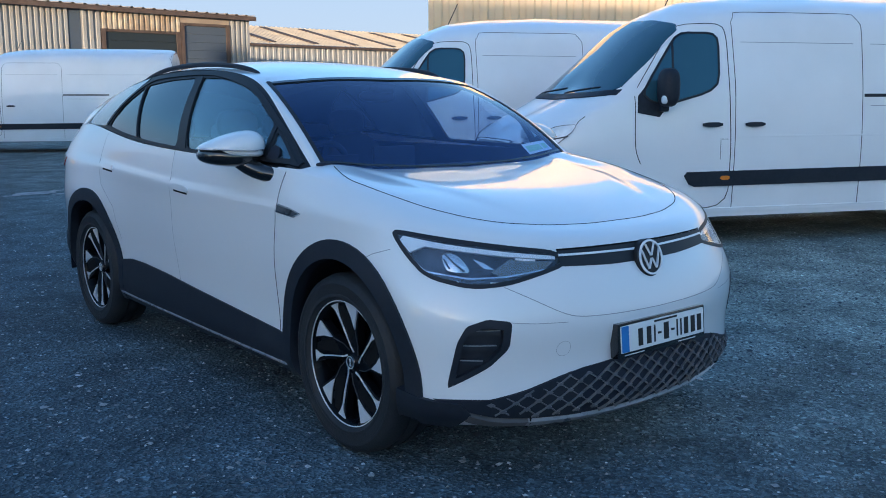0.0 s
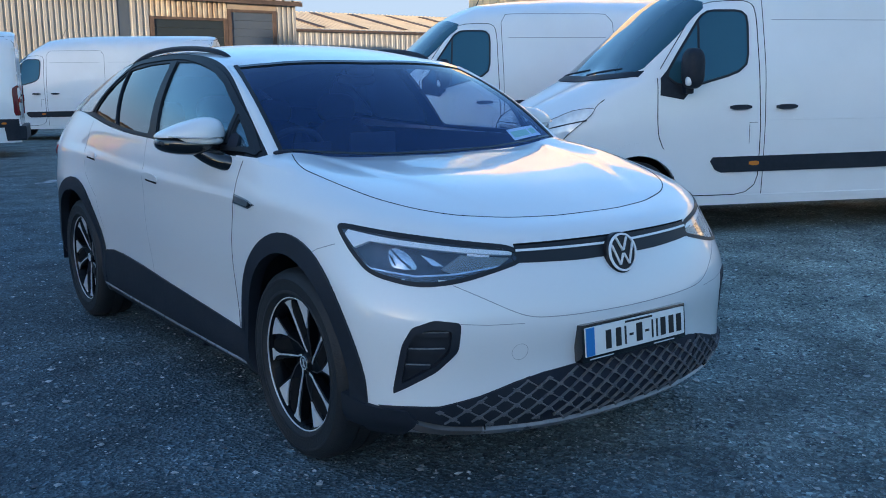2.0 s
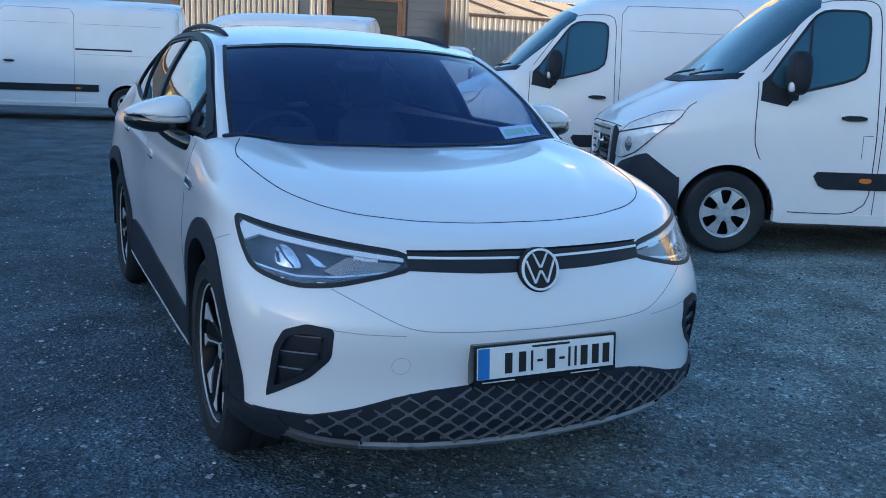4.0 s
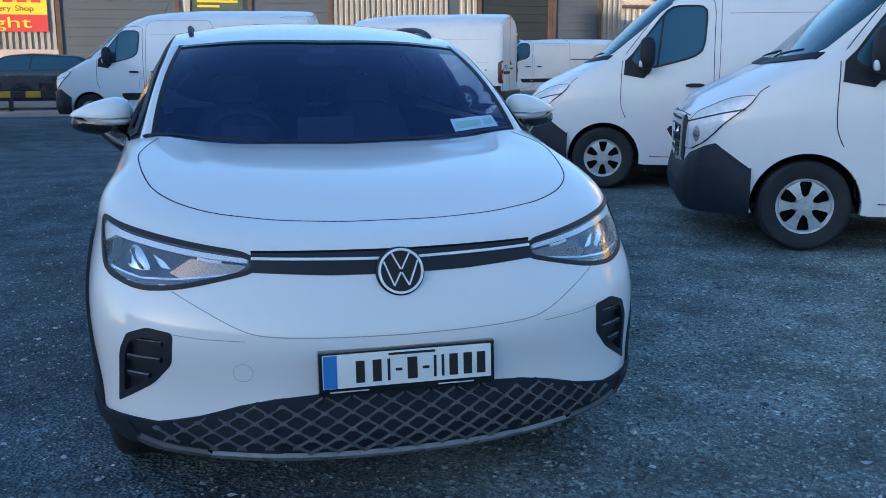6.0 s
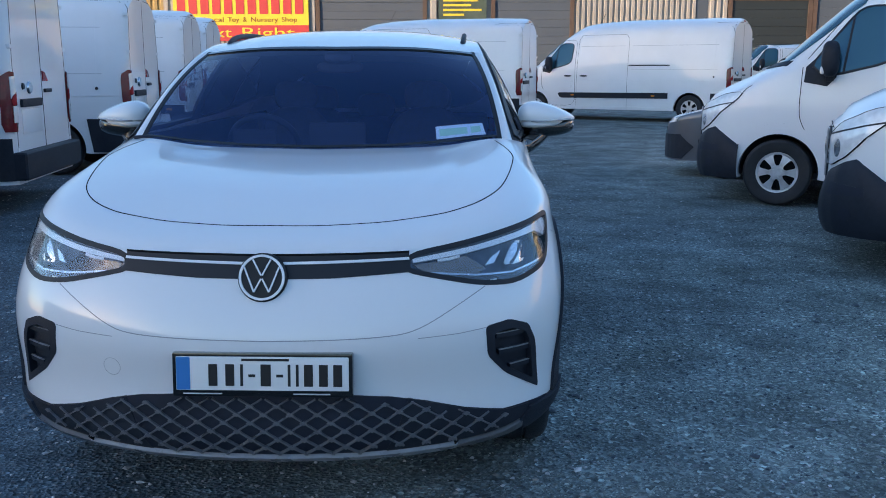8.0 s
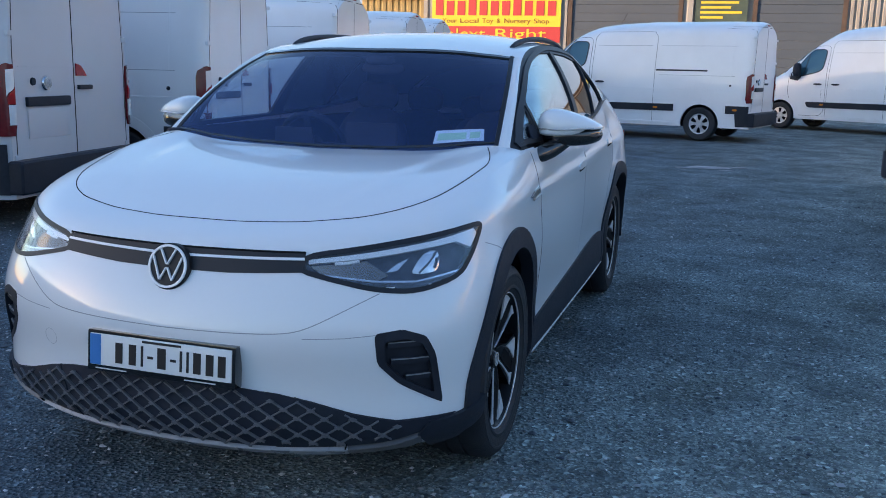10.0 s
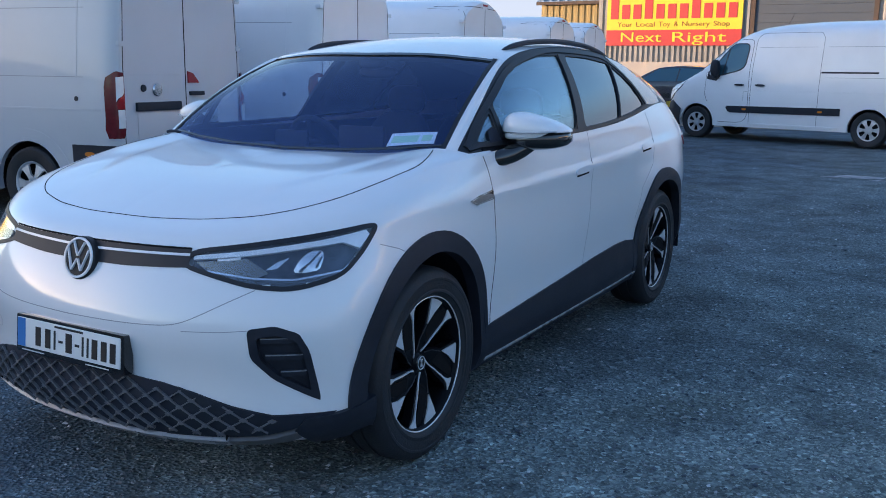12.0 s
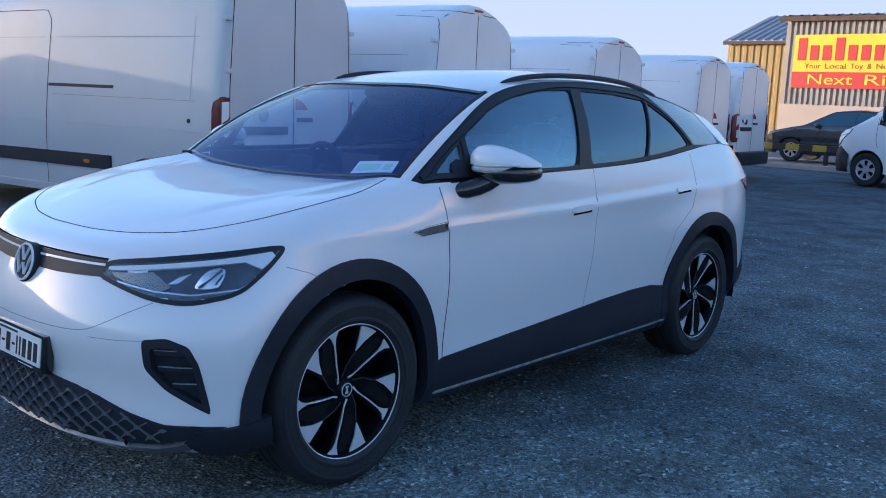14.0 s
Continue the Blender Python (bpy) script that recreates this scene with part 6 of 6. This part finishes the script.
    part("red_flash", sk.patch([(-.03, y1, 1.28), (-.20, y1, 1.28), (-.17, y1, 1.31), (-.11, y1, 1.37), (-.03, y1, 1.39)], Bk, .012, .02, .04), RED, root)
    part("side_handle", boxed(-.26, y1 - .02, 1.16, -.05, y1 + .03, 1.20, .01), PLASTIC, root, "black door handle")
    part("rear_bumper", boxed(-.96, y1 - .22, .32, .96, y1 + .10, .60, .045, 3), PLASTIC, root, "dark rear bumper step")
    pair("bumper_end", sk.patch([(1, base + .53, .735), (1, y1 - .03, .735), (1, y1 - .03, .32), (1, y1 - .26, .32), (1, y1 - .29, .575), (1, base + .53, .575)], X, .016, .04, .04), PLASTIC, root)
    if skirt:
        pair("side_skirt", sk.patch([(1, base + .50, .30), (1, y1 - .03, .30), (1, y1 - .03, .74), (1, base + .44, .74)], X, .019, .04, .06), PLASTIC, root, "black lower flank panel")
    part("brake_lamp", boxed(-.09, y1 - .06, height - .115, .09, y1 + .012, height - .085, .008), RED, root)
    part("aerial", tube([(-.45, y0 + 2.05, height - .18), (-.47, y0 + 2.25, height + .22)], .006), PLASTIC, root)
    return root


def at(x, y, rz):
    return pose(x, y, ground_height(x, y), 0, 0, rz)


VAN1 = van("van", "white panel van with dark grey bumper and silver wheel covers", VANWHITE, at(4.21, 2.03, -114), group="white vans")
copy_thing(VAN1, at(4.21, 5.67, -114))
van("van", "shorter white panel van parked at an angle across the yard", VANWHITE, at(-2.58, 17.2, -104.6), length=5.55, base=3.68, group="white vans")
van("van", "white high-roof panel van parked at an angle across the yard", VANWHITE, at(2.98, 21.85, -121.1), height=2.62, group="white vans")


def backed(rx, ry, rz, length=6.2):
    """The pose of a van whose back stands at (rx, ry)."""
    return Matrix.Translation((rx, ry, ground_height(rx, ry))) @ Matrix.Rotation(radians(rz - 180), 4, "Z") @ Matrix.Translation((0, -(length - .86), 0))


# the row of vans with their backs to the yard
van("van", "white panel van with a black lower flank and red tail lamps", VANWHITE, backed(-4.0, 8.35, 97), group="white vans", skirt=True)
van("van", "white high-roof panel van backed towards the yard", VANWHITE, backed(-3.95, 5.0, 98), height=2.6, group="white vans")
for rx, ry, rz in ((-4.65, 12.9, 96), (-4.9, 15.3, 95)):
    copy_thing(VAN1, backed(rx, ry, rz))
van("van", "tall silver panel van with closed rear doors and red tail lamps", VANSILVER, backed(-4.10, 2.35, 98), height=2.78, group="white vans")
van("van", "small low white van parked before the warehouse", VANWHITE, at(10.35, 29.0, -90), length=5.7, base=3.6, height=2.2, width=1.85)


def small_car(name, label, paint, m, length=4.4, height=1.47, width=1.78):
    """A plain five-door car, nose towards -y, seen far off or half hidden."""
    root = thing(name, label, "car", m=m)
    hy, hw = length / 2, width / 2
    ys = np.linspace(-hy, hy, 60)
    prof = [(-hy, .62), (-hy + .08, .78), (-hy + .9, .98), (-hy + 1.15, 1.02), (-hy + 1.85, height - .06), (-hy + 2.5, height), (hy - 1.0, height - .07), (hy - .35, 1.12), (hy - .08, 1.0), (hy, .70)]
    zs = np.interp(ys, [q[0] for q in prof], [q[1] for q in prof])
    for _ in range(2):
        zs[1:-1] = (zs[:-2] + 2 * zs[1:-1] + zs[2:]) / 4
    rows = []
    for y, zt in zip(ys, zs):
        w = hw * (1 - .50 * (max(0, abs(y) - hy + .55) / .55) ** 4)
        row = []
        for i in range(18):
            s = i / 17
            z = .22 + (zt - .22) * min(1, s / .7)
            lean = .22 * max(0, z - .93) / .5
            k = max(0, (s - .7) / .3)
            row.append(((w - lean) * (1 - k), y, z + .03 * (1 - (1 - k) ** 2) - (.03 if s > .65 else 0)))
        rows.append(row)
    p = np.array(rows)
    e0, e1 = p[0].copy(), p[-1].copy()
    e0[:, 0] = e1[:, 0] = 0
    full = np.concatenate([[e0], p, [e1]])
    tm = bpy.data.meshes.new("tmp")
    tb = grid_mesh(full)
    tb.to_mesh(tm)
    tb.free()
    sk = Skin([tm])
    bpy.data.meshes.remove(tm)
    part("body", grid_mesh(full, lambda c: not any(c[0] > .5 and math.hypot(c[1] - wy, c[2] - .32) < .35 for wy in (-hy + .85, hy - .85))), paint, root, "", 50)
    pair("side_glass", sk.patch([(1, -hy + 1.35, 1.0), (1, -hy + 1.9, height - .12), (1, -hy + 2.5, height - .08), (1, hy - 1.1, height - .14), (1, hy - .75, 1.05)], X, .006, .01, .05), GLASS_VAN, root)
    pair("window_divider", sk.strip([(1, .1, 1.0), (1, .15, height - .1)], X, .05, .009, .01), paint, root)
    part("windscreen", sk.patch([(-.66, 0, 1.06), (.66, 0, 1.06), (.52, 0, height - .10), (-.52, 0, height - .10)], Y, .006, .01, .05), GLASS_VAN, root)
    part("bumper", sk.patch([(-.34, -hy, .24), (.34, -hy, .24), (.34, -hy, .54), (-.34, -hy, .54)], Y, .012, .03, .04), PLASTIC, root, "dark bumper")
    pair("bumper_corner", sk.patch([(.30, -hy, .24), (.80, -hy + .4, .24), (.86, -hy + .5, .40), (.80, -hy + .35, .56), (.34, -hy, .54)], (-.6, .8, 0), .010, .03, .03), PLASTIC, root)
    pair("headlamp", sk.patch([(.48, -hy, .66), (.82, -hy + .2, .72), (.84, -hy + .3, .84), (.5, -hy + .05, .76)], (-.5, .86, 0), .012, .03, .05), CLEARLENS, root)
    part("grille", sk.patch([(-.42, -hy, .60), (.42, -hy, .60), (.44, -hy, .74), (-.44, -hy, .74)], Y, .014, .03, .05), GLOSSBLACK, root)
    pair("mirror", blob(hw + .06, -hy + 1.55, 1.0, .10, .06, .07), paint, root)
    for wy in (-hy + .85, hy - .85):
        for s in (1, -1):
            van_wheel(root, s * (hw - .14), wy, .32, s).scale = (s * .9, .93, .93)
    return root


small_car("car", "grey hatchback with dark bumper parked among the vans", GREYCAR, at(5.45, 7.35, -114), length=4.3, height=1.42)
small_car("car", "black estate car parked behind a striped rail", DARKCAR, at(-4.95, 22.4, -90) @ Matrix.Translation((0, 0, .12)), length=4.7)
barrier = thing("barrier_rail", "low yellow and black striped barrier rail", "barrier", m=at(-3.6, 20.9, 0) @ Matrix.Translation((0, 0, .12)))
for k in range(20):
    part("rail_segment", boxed(-3.8 + k * .36, -.06, .34, -3.44 + k * .36, .06, .50, .015), YELLOWPAINT if k % 2 else INK, barrier, smooth=False)
for k in range(5):
    part("post", boxed(-3.4 + k * 1.7, -.04, -.05, -3.3 + k * 1.7, .04, .36), PLASTIC, barrier, smooth=False)

# raised concrete strip on which the rail and the estate car stand
paving = boxed(-13.0, 20.35, .0, 1.2, 23.6, .205, .02)
tagged(part("pavement", paving, CONCRETE), "pale concrete strip with a kerb edge beside the yard", "pavement", kind="structure")
# ---- buildings ----


def corrugated(x0, x1, z0, z1, pitch=.235, depth=.07):
    """A ribbed metal sheet in the plane y = 0 that faces -y, ribs upright."""
    bm = bmesh.new()
    xs = []
    n = int((x1 - x0) / pitch)
    for i in range(n):
        a = x0 + (x1 - x0) * i / n
        w = (x1 - x0) / n
        xs += [(a, 0), (a + .30 * w, 0), (a + .42 * w, -depth), (a + .88 * w, -depth)]
    xs.append((x1, 0))
    lo = [bm.verts.new((x, y, z0)) for x, y in xs]
    hi = [bm.verts.new((x, y, z1)) for x, y in xs]
    for i in range(len(xs) - 1):
        bm.faces.new((lo[i], lo[i + 1], hi[i + 1], hi[i]))
    return bm


FACADE = 36.0
shed = thing("warehouse", "long metal-clad warehouse with corrugated sheets, roller doors and brown roof", "building", m=Matrix.Translation((0, FACADE, 0)))
part("wall", boxed(-12.7, .05, 0, 18.8, .35, 5.3), RENDERWALL, shed, smooth=False)
part("side_wall", boxed(18.5, .35, 0, 18.8, 22, 5.2), RENDERWALL, shed, smooth=False)
part("side_wall", boxed(-12.7, .35, 0, -12.4, 22, 5.2), RENDERWALL, shed, smooth=False)
for x0, x1, z0, z1 in ((-12.7, -6.05, 1.97, 5.45), (-1.2, -.75, .4, 5.4), (1.42, 1.6, .4, 5.4), (5.15, 10.35, .4, 5.35), (10.85, 11.7, .4, 5.3), (17.75, 18.8, .4, 5.2)):
    part("cladding", corrugated(x0, x1, z0, z1), CLAD, shed, "ribbed beige cladding sheet", smooth=False)
part("rusty_cladding", corrugated(11.7, 15.3, 4.45, 5.25), CLADRUST, shed, "rust-streaked cladding over the door", smooth=False)
part("grey_band", boxed(15.3, -.03, 4.75, 17.75, .05, 5.25), ROOFSHEET, shed, smooth=False)
part("plinth_wall", boxed(-12.7, -.06, 0, -6.05, .05, 1.97), RENDERWALL, shed, smooth=False)


def roller_door(x0, x1, z1, material, label):
    d = new("roller_door")
    d.parent = shed
    d["label"] = label
    n = max(4, int(z1 / .35))
    for k in range(n):
        part("slat", boxed(x0 + .05, -.02, z1 * k / n + .004, x1 - .05, .05, z1 * (k + 1) / n - .002, .004, 1), material, d, smooth=False)
    part("lintel", boxed(x0 - .1, -.08, z1, x1 + .1, .05, z1 + .12), RUST, d, smooth=False)
    for x in (x0, x1):
        part("jamb", boxed(x - .09, -.09, 0, x + .09, .05, z1 + .1), RUST, d, smooth=False)
    return d


roller_door(-5.95, -1.3, 5.0, DOORGREY, "closed grey roller door")
roller_door(1.65, 5.05, 5.0, DOORGREY, "closed grey roller door")
roller_door(11.8, 15.2, 4.33, DOORDARK, "dark roller door")
roller_door(15.4, 17.65, 4.75, DOORGREY, "closed grey roller door")
part("door_panel", boxed(10.35, -.02, .3, 10.85, .05, 5.25), DOORGREY, shed, smooth=False)


def slope_roof(parent, xa, xb, za, zb, depth, rise, material, label):
    """A single-pitch sheet roof that climbs away from the wall, ribbed along its fall."""
    bm = bmesh.new()
    n = int((xb - xa) / .5)
    lo, hi = [], []
    for i in range(n + 1):
        for dx, dz in ((0, 0), (.30, 0), (.38, .06), (.44, .06)):
            x = min(xb, xa + i * .5 + dx)
            z = za + (zb - za) * (x - xa) / (xb - xa) + dz
            lo.append(bm.verts.new((x, -.35, z)))
            hi.append(bm.verts.new((x, depth, z + rise)))
    for i in range(len(lo) - 1):
        bm.faces.new((lo[i], lo[i + 1], hi[i + 1], hi[i]))
    ob = part("roof", bm, material, parent, label, smooth=False)
    ln = math.hypot(xb - xa, zb - za)
    fascia = part("fascia", boxed(0, -.36, -.20, ln, -.28, -.01), RUST, parent, "brown fascia board", smooth=False)
    fascia.matrix_basis = Matrix.Translation((xa, 0, za)) @ Matrix.Rotation(-math.atan2(zb - za, xb - xa), 4, "Y")
    return ob


slope_roof(shed, -12.9, 19.0, 5.62, 5.30, 12, .9, ROOFSHEET, "weathered brown sheet roof")

# advertising board on the warehouse wall
board = thing("advertising_board", "yellow and red painted shop board fixed to the warehouse wall", "sign", m=Matrix.Translation((-9.29, FACADE - .12, 0)))
part("upper_panel", boxed(-2.95, -.03, 3.33, 2.95, .02, 4.86), SIGNYELLOW, board, smooth=False)
part("lower_panel", boxed(-2.95, -.03, 2.66, 2.95, .02, 3.33), SIGNRED, board, smooth=False)
for k in range(11):
    x = -2.78 + .515 * k
    tall_bar = k in (0, 3, 7)
    part("name_bar", boxed(x, -.045, 3.80, x + .36, -.02, 4.72 if tall_bar else 4.42), SIGNRED, board, smooth=False)
up = Matrix.Rotation(radians(90), 4, "X")


def letter_row(words, size, material, z, width):
    """Words of raised letters set side by side along the board."""
    total = sum(len(w) for w in words) + len(words) - 1
    x = -width / 2
    for w in words:
        span = width * len(w) / total
        lettering("word", w, size, material, Matrix.Translation((x + span / 2, -.04, z)) @ up, board, width=span)
        x += span + width / total


letter_row(["Your", "Local", "Toy", "&", "Nursery", "Shop"], .30, SIGNBROWN, 3.56, 4.9)
letter_row(["Next", "Right"], .60, SIGNYELLOW, 3.0, 4.6)

panel = thing("notice_board", "green and white notice board on the warehouse wall", "sign", m=Matrix.Translation((0, FACADE - .1, 0)))
part("panel", boxed(-.70, -.04, 3.50, 1.36, .0, 4.95), PALEPANEL, panel, smooth=False)
part("text_bar", boxed(-.66, -.05, 4.62, 1.32, -.035, 4.86), PAPERGREEN, panel, smooth=False)
for z, x1 in ((4.36, 1.0), (4.16, .7), (3.96, 1.15), (3.76, .4)):
    part("text_bar", boxed(-.5, -.05, z - .045, x1, -.035, z + .045), SIGNYELLOW, panel, smooth=False)

# far low shed with a tan roof
far = thing("far_shed", "low distant shed with a sunlit tan sheet roof", "building", m=Matrix.Translation((0, 60, 0)))
part("wall", corrugated(22, 66, 0, 5.7, .5, .05), CLAD, far, smooth=False)
part("core", boxed(22, .1, 0, 66, 10, 5.5), CLAD, far, smooth=False)
slope_roof(far, 21.8, 66, 5.68, 5.75, 10, 2.15, ROOFTAN, "tan sheet roof")
for k in range(9):
    rl = part("roof_strip", boxed(-.3, .6, .06, .3, 9.5, .12), RUST, far, "brown roof strip", smooth=False)
    rl.matrix_basis = Matrix.Translation((26 + k * 3.9, -.35, 5.70)) @ Matrix.Rotation(math.atan2(2.15, 10.35), 4, "X")

# tall beige warehouse behind the parked vans
tall = thing("beige_warehouse", "tall warehouse with ribbed beige wall lit by the low sun", "building", m=Matrix.Translation((13.3, 15.6, 0)) @ Matrix.Rotation(radians(-52), 4, "Z"))
part("wall", corrugated(0, 21, 0, 8.0, .42, .05), CLADBEIGE, tall, "ribbed beige cladding", smooth=False)
part("core", boxed(0, .06, 0, 21, 14, 7.9), CLADBEIGE, tall, smooth=False)

# shed with a slate-coloured roof beyond the board
low = thing("yellow_shed", "small shed with yellow ribbed wall and slate-coloured roof", "building", m=Matrix.Translation((-18.5, 48, 0)))
part("wall", corrugated(-2.4, 4.0, 0, 5.6, .4, .05), CLADYELLOW, low, smooth=False)
part("core", boxed(-2.4, .06, 0, 4.0, 9, 5.5), CLADYELLOW, low, smooth=False)
part("gate", boxed(1.5, -.14, 0, 4.0, -.05, 2.4), DOORDARK, low, "dark green gate", smooth=False)
slope_roof(low, -2.6, 4.2, 5.6, 5.6, 6, 2.0, ROOFBLUE, "slate-coloured sheet roof")

# unseen walls, added to close the yard south and west; the western shades it
tagged(part("wall_south", boxed(-60, -56, 0, 60, -55, 6.4), RENDERWALL), "unseen plain rendered wall added to close the yard", "wall", kind="structure")
tagged(part("shade_wall_west", boxed(-51, -95, 0, -50, -4, 9.6), RENDERWALL), "unseen plain rendered wall added to keep the yard in shade", "wall", kind="structure")


# the pale sky low over the roofs
far_sky = bmesh.new()
arc_lo, arc_hi = [], []
for k in range(57):
    # beyond the view the glowing band runs on to light the vans' backs
    a = radians(-62 + 232 * k / 56)
    arc_lo.append(far_sky.verts.new((800 * math.sin(a), 800 * math.cos(a), -2)))
    arc_hi.append(far_sky.verts.new((800 * math.sin(a), 800 * math.cos(a), 230)))
for k in range(56):
    far_sky.faces.new((arc_lo[k], arc_lo[k + 1], arc_hi[k + 1], arc_hi[k]))
tagged(part("backdrop", far_sky, SKYLOW), "glowing pale evening sky low over the roofs, carried on unseen to the south-east", "sky", kind="structure")
